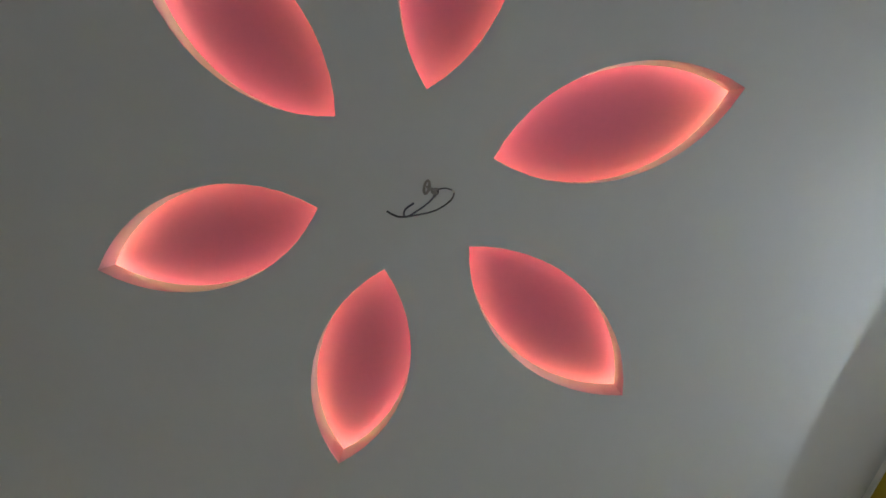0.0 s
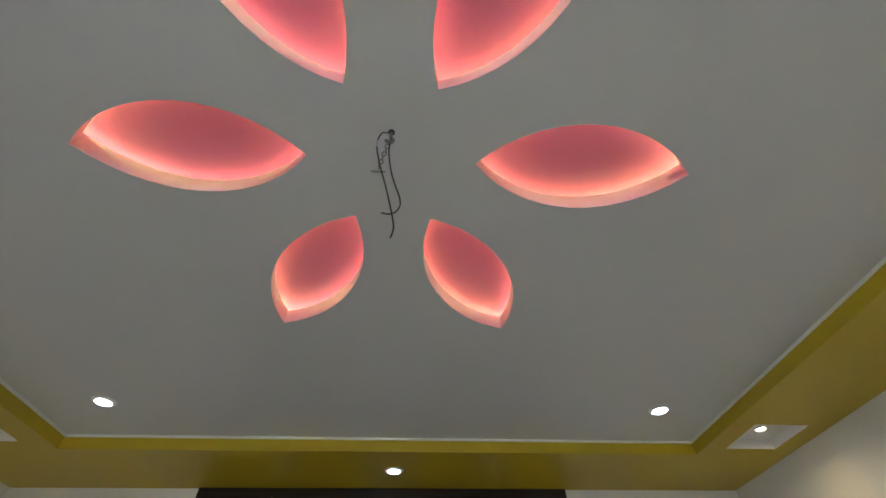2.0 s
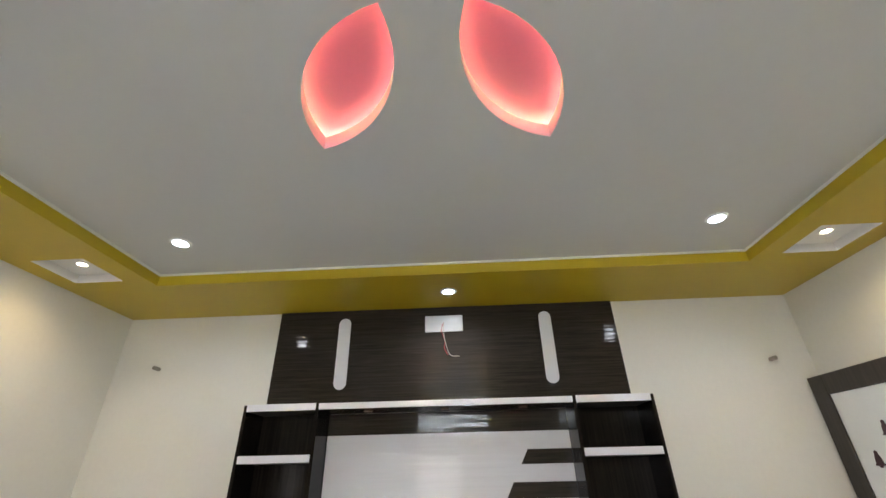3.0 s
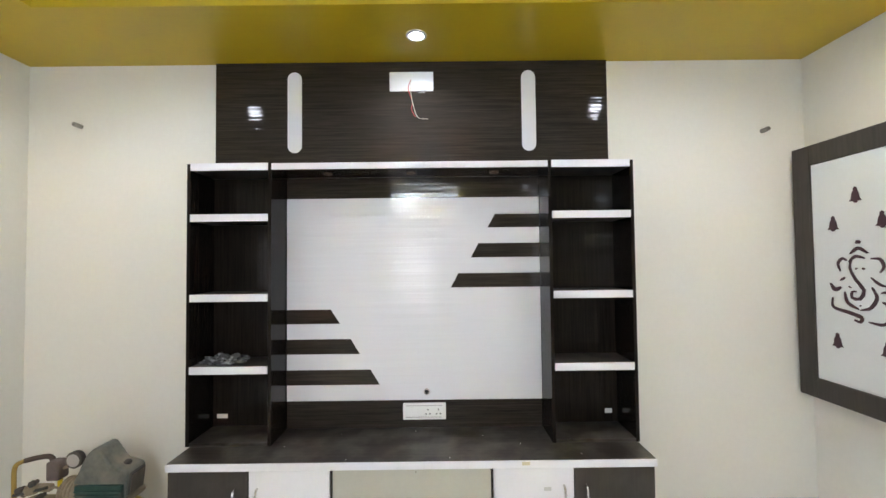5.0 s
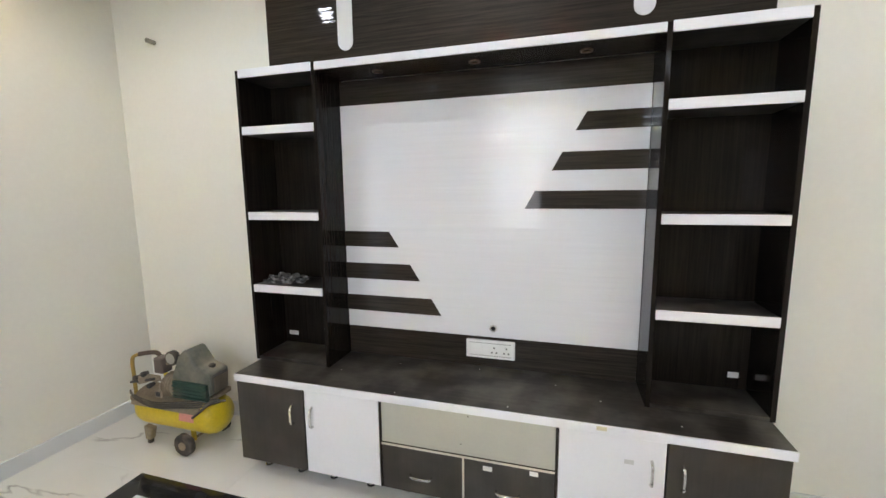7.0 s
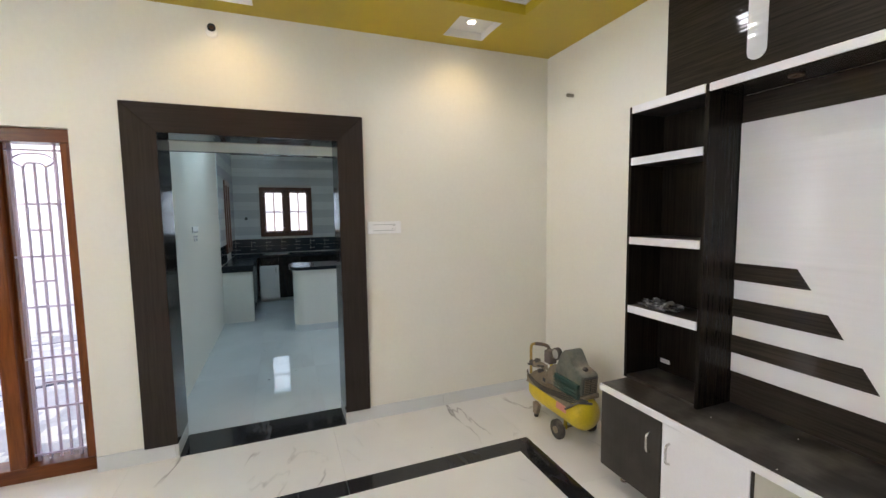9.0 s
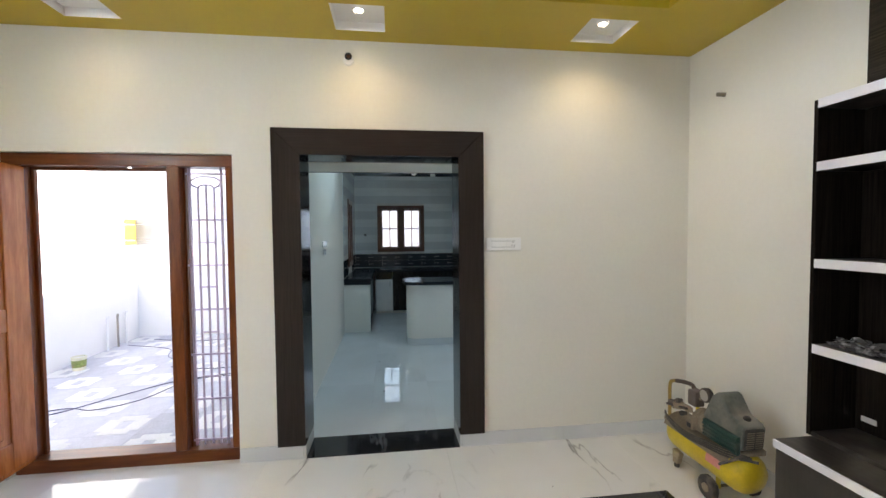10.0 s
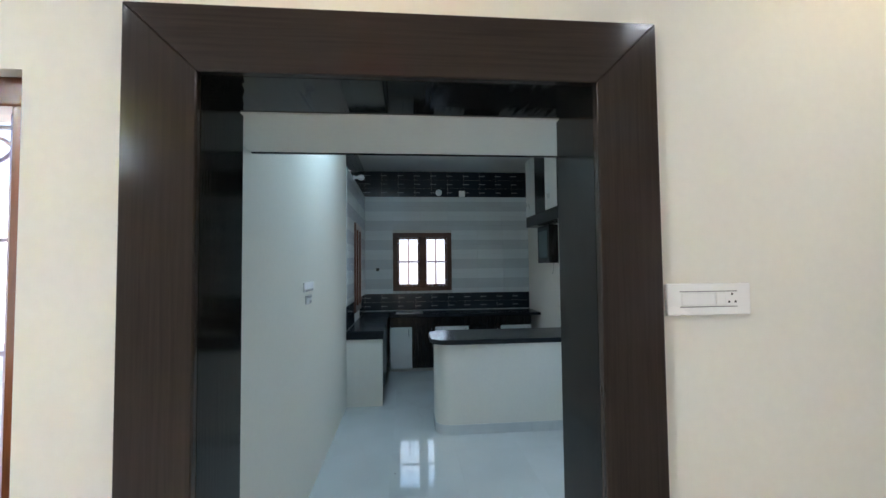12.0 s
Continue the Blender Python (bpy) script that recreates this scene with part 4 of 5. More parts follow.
for v in bm.verts:
    k = 0.75 + 0.55 * noise.noise(v.co * 2.2) + 0.25 * noise.noise(v.co * 6.0)
    v.co = Vector((1.365 + 0.145 * v.co.x * k, -0.200 + 0.055 * v.co.y * k, 1.010 + max(0.0, 0.024 + 0.040 * v.co.z * k)))
FILM = mat("clear_dusty_plastic_film", (0.06, 0.06, 0.062), 0.12, var=0.3, fine=30, stain=(0.36, 0.36, 0.37), stain_amount=0.8, stain_scale=30)
single("plastic_bag", bm, FILM, "crumpled clear plastic bag with dark parts on a shelf", "plastic bag", smooth=True)

FLECK = mat("white_paint_fleck", (0.72, 0.71, 0.68), 0.7)
for k, (x, y) in enumerate(((1.74, -0.28), (2.12, -0.44), (2.46, -0.08), (2.66, -0.43), (2.86, -0.16), (3.06, -0.27), (2.02, -0.12), (3.36, -0.40))):
    single("paint_fleck", lathe([(0.003 + 0.0006 * (k % 3), 0.0), (0.003, 0.0015), (0.001, 0.002)], (x, y, ZC), sides=7), FLECK, "tiny white paint fleck on the dusty worktop", "debris", "paint flecks on the worktop")
for x, z in ((2.485, 0.512), (2.452, 0.372)):
    part("screw_hole", lathe([(0.003, CYF + 0.0062), (0.003, CYF + 0.0050), (0.001, CYF + 0.0049)], (x, 0, z), "y", 8), DARK, mid, "dark screw hole")

# ---- air compressor in the corner ----
YEL = mat("worn_yellow_paint", (0.66, 0.49, 0.02), 0.35, var=0.12, scale=7, stain=(0.34, 0.27, 0.12), stain_amount=0.6, stain_scale=6)
DUST = mat("dust_covered_steel", (0.26, 0.21, 0.15), 0.85, var=0.2, scale=9, bump=0.3)
HOOD = mat("dusty_grey_green_hood", (0.105, 0.112, 0.095), 0.6, var=0.28, scale=10, stain=(0.27, 0.235, 0.185), stain_amount=0.9, stain_scale=5)
GREEN = mat("dark_green_cast_iron", (0.013, 0.05, 0.04), 0.4, var=0.2, stain=(0.15, 0.14, 0.11), stain_amount=0.75, stain_scale=9)
RUBBER = mat("dusty_black_rubber", (0.045, 0.040, 0.036), 0.75, var=0.25, stain=(0.19, 0.16, 0.125), stain_amount=0.8, stain_scale=12)
HOSE = mat("dusty_grey_hose", (0.075, 0.066, 0.055), 0.8, var=0.3, scale=20, stain=(0.20, 0.17, 0.13), stain_amount=0.7, stain_scale=12)
comp = thing("air_compressor", (0.66, -0.32, 0), "dusty yellow air compressor on wheels with a hooded motor", "air compressor")
TZ, TY, TR = 0.205, -0.315, 0.115
prof = [(0.001, 0.315), (0.05, 0.325), (0.088, 0.345), (0.108, 0.375), (TR, 0.41), (TR, 0.885), (0.108, 0.917), (0.088, 0.942), (0.05, 0.957), (0.001, 0.964)]
part("tank", lathe(prof, (0, TY, TZ), "x", 32), YEL, comp, "dented yellow air tank", smooth=True)
arc = [(TY + 0.128 * math.sin(a), TZ - 0.006 + 0.126 * math.cos(a)) for a in [-1.15 + 0.115 * k for k in range(21)]]
part("platform", prism(arc + [(TY + 0.112 * math.sin(a), TZ + 0.112 * math.cos(a)) for a in [1.15 - 0.115 * k for k in range(21)]], "x", 0.355, 0.87), DUST, comp, "dust-covered saddle plate")
part("motor_base", soft(boxes((0.60, 0.94, TY - 0.075, TY + 0.085, TZ + 0.112, TZ + 0.145)), 0.008), DUST, comp)
part("warning_label", prism([(TY - 0.1155 * math.sin(a), TZ + 0.1155 * math.cos(a)) for a in [1.12 + 0.1 * k for k in range(6)]] + [(TY - 0.1145 * math.sin(a), TZ + 0.1145 * math.cos(a)) for a in [1.62 - 0.1 * k for k in range(6)]], "x", 0.73, 0.84),
     mat("faded_red_label", (0.68, 0.27, 0.24), 0.6, var=0.15), comp, "faded red label")
for y in (TY - 0.135, TY + 0.135):
    w = part("wheel", lathe([(0.012, -0.016), (0.058, -0.020), (0.067, -0.012), (0.067, 0.012), (0.058, 0.020), (0.012, 0.016)], (0.78, y, 0.067), "y", 24), RUBBER, comp, "dusty rubber wheel", smooth=True)
    part("hub", lathe([(0.006, -0.027), (0.024, -0.0235), (0.026, 0.0235), (0.006, 0.027)], (0.78, y, 0.067), "y", 14), DUST, w)
    fy = y + (0.045 if y < TY else -0.045)
    part("foot", soft(prism([(0.43, 0.115), (0.50, 0.105), (0.475, 0.024), (0.435, 0.024)], "y", fy - 0.020, fy + 0.020), 0.006), DUST, comp)
    part("rubber_foot", lathe([(0.016, 0.0), (0.018, 0.018), (0.012, 0.026)], (0.455, fy, 0), sides=12), RUBBER, comp)
part("axle", tube([(0.78, TY - 0.12, 0.067), (0.78, TY + 0.12, 0.067)], 0.008, 8), DUST, comp)
for y in (TY - 0.075, TY + 0.065):
    part("axle_bracket", boxes((0.765, 0.795, y, y + 0.01, 0.058, 0.13)), YEL, comp)
part("carry_handle", tube(curve_points([(0.335, TY - 0.06, 0.27), (0.335, TY - 0.06, 0.40), (0.335, TY - 0.06, 0.50), (0.350, TY - 0.05, 0.535), (0.42, TY - 0.02, 0.548), (0.465, TY, 0.545), (0.482, TY + 0.005, 0.52), (0.484, TY + 0.006, 0.455)], 40), 0.011, 10),
     mat("worn_yellow_brown_handle", (0.36, 0.24, 0.05), 0.5, var=0.2, stain=(0.10, 0.06, 0.03), stain_amount=0.9, stain_scale=9), comp, "worn yellow carrying handle", smooth=True)
part("handle_grip", tube(curve_points([(0.372, TY - 0.042, 0.543), (0.42, TY - 0.02, 0.549), (0.465, TY, 0.546), (0.482, TY + 0.005, 0.52), (0.484, TY + 0.006, 0.465)], 24), 0.0135, 10), mat("worn_brown_grip", (0.075, 0.05, 0.036), 0.6, var=0.25), comp, "worn brown grip", smooth=True)
for k in range(4):
    part("crankcase_rib", lathe([(0.069, -0.004), (0.074, 0.0), (0.069, 0.004)], (0.612 + 0.019 * k, TY - 0.045, 0.385), "x", 18), DUST, comp)
part("gauge_stem", tube([(0.56, TY - 0.015, 0.49), (0.61, TY - 0.020, 0.515), (0.652, TY - 0.028, 0.545)], 0.009, 8), DUST, comp)
part("manifold", soft(boxes((0.43, 0.545, TY - 0.085, TY - 0.045, 0.395, 0.43)), 0.008), DUST, comp)
for x, z in ((0.405, 0.418), (0.475, 0.452), (0.515, 0.385)):
    part("valve_fitting", lathe([(0.010, -0.022), (0.016, -0.018), (0.016, 0.0), (0.011, 0.006), (0.011, 0.020), (0.006, 0.022)], (x, TY - 0.095, z), "y", 10), RUBBER, comp)
part("copper_pipe", tube(curve_points([(0.545, TY - 0.07, 0.41), (0.60, TY - 0.10, 0.43), (0.645, TY - 0.10, 0.40), (0.66, TY - 0.08, 0.37)], 16), 0.006, 8), DUST, comp, smooth=True)
part("handle_base", tube(curve_points([(0.335, TY - 0.085, 0.285), (0.36, TY - 0.10, 0.275), (0.43, TY - 0.105, 0.285)], 10), 0.011, 8), DUST, comp)
# motor, its hood and the finned cylinder
part("hood", soft(prism([(0.675, 0.345), (0.672, 0.45), (0.735, 0.585), (0.775, 0.622), (0.80, 0.616), (0.868, 0.525), (0.945, 0.503), (0.958, 0.485), (0.948, 0.37), (0.92, 0.345)], "y", TY - 0.085, TY + 0.055), 0.010, 2), HOOD, comp, "dusty plastic motor hood")
vent = part("hood_vent", soft(prism([(0.935, 0.365), (0.954, 0.365), (0.966, 0.478), (0.945, 0.490)], "y", TY - 0.072, TY + 0.045), 0.006), mat("dusty_black_vent", (0.05, 0.046, 0.04), 0.7, var=0.25, stain=(0.16, 0.14, 0.11), stain_amount=0.6, stain_scale=16), comp, "slotted dark vent")
for y0 in (TY - 0.064, TY - 0.010):
    for k in range(8):
        part("slot_rib", boxes((0.955 + 0.0014 * k, 0.9575 + 0.0014 * k, y0, y0 + 0.046, 0.376 + 0.0125 * k, 0.381 + 0.0125 * k)), DUST, vent)
part("knob", lathe([(0.018, 0.0), (0.02, 0.012), (0.012, 0.02), (0.004, 0.021)], (0.905, TY - 0.012, 0.510), sides=14), RUBBER, comp)
for k in range(4):
    part("cooling_fin", boxes((0.695, 0.937, TY - 0.1105, TY - 0.104, 0.342 + 0.021 * k, 0.350 + 0.021 * k)), GREEN, comp)
part("cylinder", boxes((0.695, 0.94, TY - 0.1045, TY - 0.083, 0.335, 0.435)), GREEN, comp, "dark green cylinder block")
part("crankcase", lathe([(0.03, 0.59), (0.055, 0.595), (0.066, 0.63), (0.066, 0.70)], (0, TY - 0.045, 0.385), "x", 20), DUST, comp, smooth=True)
part("bracket", soft(boxes((0.565, 0.625, TY - 0.12, TY - 0.08, 0.323, 0.375)), 0.006), DUST, comp)
part("bracket_slot", boxes((0.58, 0.612, TY - 0.1215, TY - 0.1195, 0.335, 0.362)), DARK, comp)
part("pressure_switch", soft(boxes((0.490, 0.560, TY - 0.050, TY + 0.02, 0.435, 0.535)), 0.010, 2), mat("dusty_grey_switch", (0.13, 0.10, 0.088), 0.6, var=0.2), comp, "grey pressure switch box")
part("switch_stem", tube([(0.54, TY - 0.015, 0.32), (0.54, TY - 0.015, 0.43)], 0.012, 10), YEL, comp)
part("gauge", lathe([(0.042, 0.0), (0.044, -0.012), (0.044, -0.03), (0.036, -0.034)], (0.652, TY - 0.032, 0.552), "y", 24), RUBBER, comp, "black pressure gauge", smooth=True)
part("gauge_face", lathe([(0.034, -0.0345), (0.010, -0.0352)], (0.652, TY - 0.032, 0.552), "y", 20), mat("dusty_gauge_face", (0.36, 0.34, 0.31), 0.4), comp)
part("regulator", lathe([(0.030, -0.02), (0.034, 0.0), (0.030, 0.018), (0.012, 0.024)], (0.455, TY - 0.085, 0.415), sides=16), DUST, comp)
part("valve_bar", tube([(0.40, TY - 0.13, 0.405), (0.46, TY - 0.10, 0.408), (0.54, TY - 0.09, 0.425)], 0.008, 8), RUBBER, comp)
part("valve_lever", tube([(0.385, TY - 0.10, 0.412), (0.43, TY - 0.095, 0.385)], 0.009, 8), RUBBER, comp)
for k in range(4):
    dz, dy = 0.013 * k, 0.012 * k
    part("hose", tube(curve_points([(0.345, TY - 0.10, 0.315 + dz * 0.4), (0.42, TY - 0.118 - dy * 0.4, 0.285 + dz), (0.58, TY - 0.132 - dy * 0.3, 0.268 + dz), (0.74, TY - 0.125 - dy * 0.3, 0.285 + dz),
                                    (0.88, TY - 0.11, 0.30 + dz), (0.99, TY - 0.06, 0.325 + dz * 0.4)], 40), 0.0052, 8), HOSE, comp, "black rubber hose", smooth=True)
part("hose_tail", tube(curve_points([(0.84, TY - 0.12, 0.235), (0.89, TY - 0.118, 0.275), (0.95, TY - 0.095, 0.322), (1.02, TY - 0.05, 0.335)], 18), 0.0075, 8), RUBBER, comp, smooth=True)

# ---- kitchen ----
GRANITE = mat("black_granite_worktop", (0.014, 0.015, 0.018), 0.22, var=0.5, scale=40, fine=300, spec=0.2, stain=(0.05, 0.052, 0.055), stain_amount=0.5, stain_scale=4)
K_WHITE = mat("white_kitchen_laminate", (0.72, 0.72, 0.69), 0.3)
K_DARK = grain_mat("dark_kitchen_laminate", (0.006, 0.0045, 0.004), (0.016, 0.011, 0.009), "z", 0.25, 20, 0.1, spec=0.3)
K_PAINT = mat("kitchen_plinth_paint", (0.72, 0.70, 0.62), 0.5, var=0.03)
wt = thing("kitchen_worktop", (-5.2, -1.8, 0.80), "black granite worktop in an L along two walls", "worktop")
part("back_run", soft(boxes((-5.70, -5.09, -2.58, KR, 0.81, 0.85)), 0.004), GRANITE, wt)
part("side_run", soft(boxes((-5.70, -3.62, KL, -2.582, 0.81, 0.85)), 0.004), GRANITE, wt)
part("front_lip", boxes((-3.66, -3.622, KL + 0.001, -2.585, 0.755, 0.809)), GRANITE, wt)
part("sink_rim", soft(boxes((-5.55, -5.20, -2.50, -2.05, 0.846, 0.856)), 0.004), STEEL, wt, "steel sink rim")
# flat sheet on the rim; the bowl's shade is in its darker steel
part("sink_bowl", boxes((-5.53, -5.22, -2.48, -2.07, 0.8565, 0.8575)), mat("sink_shade_steel", (0.35, 0.35, 0.36), 0.3, metal=0.9), wt)
pier = thing("counter_pier", (-3.9, -2.79, 0), "cream plastered pier under the side worktop", "pier")
part("plaster", soft(boxes((-3.75, -3.65, KL, -2.60, 0, 0.81)), 0.003), CREAM, pier)
cab = thing("side_cabinet", (-4.4, -2.79, 0), "dark laminate cabinet under the side worktop", "cabinet")
part("body", boxes((-5.08, -3.751, KL, -2.625, 0.08, 0.81)), K_DARK, cab)
for x in (-4.95, -4.52, -4.09):
    part("door", soft(boxes((x - 0.13, x + 0.29, -2.624, -2.606, 0.10, 0.79)), 0.002), K_DARK, cab)
ys = [(-2.57, -2.242, K_WHITE), (-2.238, -1.902, K_DARK), (-1.898, -1.388, K_WHITE), (-1.384, -0.902, K_DARK), (-0.898, -0.42, K_WHITE)]
for y0, y1, m in ys:
    c = thing("base_cabinet", (-5.4, (y0 + y1) / 2, 0), ("white" if m is K_WHITE else "dark brown") + " laminate base cabinet under the granite worktop", "cabinet", "kitchen base cabinets")
    part("body", boxes((-5.69, -5.122, y0, y1, 0.06, 0.81)), K_DARK, c)
    d = part("door", soft(boxes((-5.12, -5.10, y0 + 0.003, y1 - 0.003, 0.06, 0.665)), 0.002), m, c)
    part("drawer_front", soft(boxes((-5.12, -5.104, y0 + 0.003, y1 - 0.003, 0.675, 0.80)), 0.002), K_DARK, c)
    part("handle", tube(curve_points([(-5.10, y1 - 0.05, 0.53), (-5.075, y1 - 0.05, 0.545), (-5.075, y1 - 0.05, 0.62), (-5.10, y1 - 0.05, 0.635)], 10), 0.006, 6), STEEL, d, "steel bow handle")
    part("plinth", boxes((-5.68, -5.16, y0, y1, 0, 0.06)), K_PAINT, c)
# breakfast counter with a rounded end
isl = thing("breakfast_counter", (-3.05, -1.1, 0), "cream plastered half wall with a rounded end and granite top", "counter")
YE = -2.05


def rounded(x0, x1, y_end, y_far, r=0.13, n=8):
    """A half wall's outline with two rounded corners at its free end."""
    pts = [(x1, y_far), (x0, y_far)]
    for cx_, a0 in ((x0 + r, math.pi), (x1 - r, 1.5 * math.pi)):
        pts += [(cx_ + r * math.cos(a0 + 0.5 * math.pi * k / n), y_end + r + r * math.sin(a0 + 0.5 * math.pi * k / n)) for k in range(n + 1)]
    return pts


part("plaster_body", prism(rounded(-3.27, -2.77, YE, KR), "z", 0.0, 0.84), CREAM, isl, smooth=True)
part("granite_top", soft(prism(rounded(-3.34, -2.71, YE - 0.05, KR, 0.17), "z", 0.84, 0.885), 0.006, 2), GRANITE, isl, "polished black granite top")
part("skirting", prism(rounded(-3.278, -2.762, YE - 0.008, KR, 0.138), "z", 0.0, 0.09), KITCHEN_TILE, isl, "pale skirting tile")
uc = thing("wall_cabinet", (-4.0, -0.38, 2.137), "white and dark laminate wall cabinets up to the ceiling", "cabinet")
part("valance", soft(boxes((-5.0, -2.4, -0.50, KR, 2.137, 2.29)), 0.003), K_DARK, uc)
part("body", boxes((-5.0, -2.4, -0.48, KR, 2.29, KC)), K_DARK, uc)
for k, x in enumerate((-4.998, -4.57, -4.14, -3.71, -3.28, -2.85)):
    part("door", soft(boxes((x, x + 0.425, -0.50, -0.482, 2.295, 3.14)), 0.002), K_WHITE if k % 2 == 0 else K_DARK, uc)
pur = thing("glass_wall_box", (-4.55, -0.34, 1.60), "small dark framed box with a glass front on the wall", "wall box")
part("body", soft(boxes((-4.79, -4.30, -0.40, KR, 1.60, 2.12)), 0.006), K_DARK, pur)
part("glass_front", boxes((-4.73, -4.36, -0.404, -0.4005, 1.67, 2.05)), mat("smoked_glass", (0.10, 0.13, 0.13), 0.08), pur)
part("outlet_pipe", tube(curve_points([(-4.33, -0.33, 1.60), (-4.33, -0.34, 1.50), (-4.30, -0.36, 1.45)], 10), 0.006, 6), STEEL, pur)
# barred kitchen windows


def barred_window(name, label, axis, u0, u1, z0, z1, d0, d1, side):
    """A wooden two-light window with bars; u runs along the wall, d through it."""
    t = thing(name, {"x": ((d0 + d1) / 2, (u0 + u1) / 2, z0), "y": ((u0 + u1) / 2, (d0 + d1) / 2, z0)}[axis], label, "window", kind="structure")

    def b(a0, a1, e0, e1, za, zb):
        return (e0, e1, a0, a1, za, zb) if axis == "x" else (a0, a1, e0, e1, za, zb)
    f, m = 0.075, (u0 + u1) / 2
    part("window_frame", soft(boxes(b(u0, u1, d0, d1, z1 - f, z1), b(u0, u1, d0, d1, z0, z0 + f), b(u0, u0 + f, d0, d1, z0 + f, z1 - f), b(u1 - f, u1, d0, d1, z0 + f, z1 - f),
                                    b(m - 0.045, m + 0.045, d0, d1, z0 + f, z1 - f)), 0.004), BROWN_FRAME, t)
    dm = (d0 + d1) / 2
    for a0, a1 in ((u0 + f, m - 0.045), (m + 0.045, u1 - f)):
        w = a1 - a0
        part("shutter_frame", boxes(b(a0, a0 + 0.03, dm - 0.03, dm - 0.01, z0 + f, z1 - f), b(a1 - 0.03, a1, dm - 0.03, dm - 0.01, z0 + f, z1 - f),
                                    b(a0 + 0.03, a1 - 0.03, dm - 0.03, dm - 0.01, z0 + f, z0 + f + 0.03), b(a0 + 0.03, a1 - 0.03, dm - 0.03, dm - 0.01, z1 - f - 0.03, z1 - f)), BROWN_FRAME, t)
        part("shutter_rail", boxes(b(a0 + 0.03, a1 - 0.03, dm - 0.028, dm - 0.012, (z0 + z1) / 2 - 0.012, (z0 + z1) / 2 + 0.012)), BROWN_FRAME, t)
        part("shutter_mullion", boxes(b(a0 + w / 2 - 0.010, a0 + w / 2 + 0.010, dm - 0.029, dm - 0.011, z0 + f + 0.03, z1 - f - 0.03)), BROWN_FRAME, t)
        for k in (1, 2, 4, 5):
            part("bar", boxes(b(a0 + w * k / 6 - 0.004, a0 + w * k / 6 + 0.004, dm, dm + 0.010, z0 + f, z1 - f)), GRILLE, t)
        for fz in (0.12, 0.5, 0.88):
            zz = z0 + f + (z1 - z0 - 2 * f) * fz
            part("cross_bar", boxes(b(a0, a1, dm + 0.012, dm + 0.020, zz - 0.006, zz + 0.006)), GRILLE, t)
    return t


barred_window("window_2", "brown wooden kitchen window with bars", "x", -2.54, -1.575, 1.17, 2.125, KX - 0.13, KX + 0.015, 1)
barred_window("window_3", "brown wooden side window over the worktop", "y", -4.95, -4.30, 0.98, 2.15, KL - 0.14, KL + 0.03, 1)
t = thing("vent_cap", (KX, -1.777, 2.77), "round white vent cap on the dark tiles", "vent")
part("cap", lathe([(0.055, 0.0), (0.052, 0.02), (0.04, 0.026), (0.01, 0.028)], (KX + 0.012, -1.777, 2.79), "x", 20), PLASTIC_W, t, smooth=True)
single("junction_box", soft(boxes((KX + 0.012, KX + 0.035, -1.44, -1.34, 2.72, 2.82)), 0.006), PLASTIC_W, "square white junction box on the dark tiles", "wall plate")
single("wall_socket", soft(boxes((KX + 0.012, KX + 0.024, -2.81, -2.76, 1.50, 1.55)), 0.004), DARK, "small dark socket on striped tiles", "wall plate")
t = thing("passage_switch", (-1.78, KL, 1.32), "white switch plates on the passage wall", "switch plate")
part("plate", soft(boxes((-1.92, -1.66, KL, KL + 0.012, 1.41, 1.475)), 0.004), PLASTIC_W, t)
part("plate", soft(boxes((-1.86, -1.72, KL, KL + 0.012, 1.325, 1.385)), 0.004), PLASTIC_W, t)
for x0, x1, z0, z1 in ((-1.90, -1.68, 1.413, 1.427), (-1.85, -1.73, 1.366, 1.379), (-1.85, -1.795, 1.331, 1.345)):
    part("rocker", boxes((x0, x1, KL + 0.0122, KL + 0.0145, z0, z1)), GREY_LINE, t, "grey rocker")
t = thing("wall_bulb", (-4.22, KL, 2.70), "white bulb in a wall holder", "lamp")
part("holder", lathe([(0.03, 0.0), (0.03, 0.02), (0.018, 0.03), (0.018, 0.06)], (-4.22, KL, 2.72), "y", 14), PLASTIC_W, t)
part("bulb", lathe([(0.018, 0.06), (0.035, 0.085), (0.04, 0.11), (0.03, 0.14), (0.008, 0.15)], (-4.22, KL, 2.72), "y", 16), WHITE, t, smooth=True)

# ---- porch outside the main door ----
PW = mat("white_porch_paint", (0.87, 0.86, 0.85), 0.6, var=0.03)
structure("porch_wall_side", boxes((-4.35, 0.0, -6.45, -6.25, -0.2, 2.35)), PW, "white painted boundary wall", "wall")
structure("porch_wall_end", boxes((-4.35, -4.15, -6.25, -3.2, -0.2, 2.35)), PW, "white painted end wall of the porch", "wall")
structure("yard_wall", boxes((-9.2, -9.0, -12, 4, -0.2, 3.4)), PW, "white boundary wall beyond the kitchen", "wall")
# unseen wall, added between the sun and the kitchen's end opening
structure("yard_wall_north", boxes((-7.0, -0.6, 1.5, 1.7, -0.2, 5.0)), PW, "unseen white wall added outside the kitchen end opening", "wall")
structure("yard_wall_south", boxes((-9, 9, -9.2, -9.0, -0.2, 3.0)), PW, "white boundary wall behind the house", "wall")
structure("porch_subfloor", boxes((-4.35, -TH, -6.45, -3.2, -0.2, -0.062)), GROUT, "screed under the porch tiles", "floor")
TILE_Y = mat("yellow_glazed_tile", (0.36, 0.26, 0.07), 0.25)
TILE_G = mat("grey_glazed_tile", (0.34, 0.34, 0.33), 0.25)
cl = thing("corner_cladding", (-4.1, -6.2, 1.41), "yellow and grey decorative tiles round the porch corner", "wall tiles")
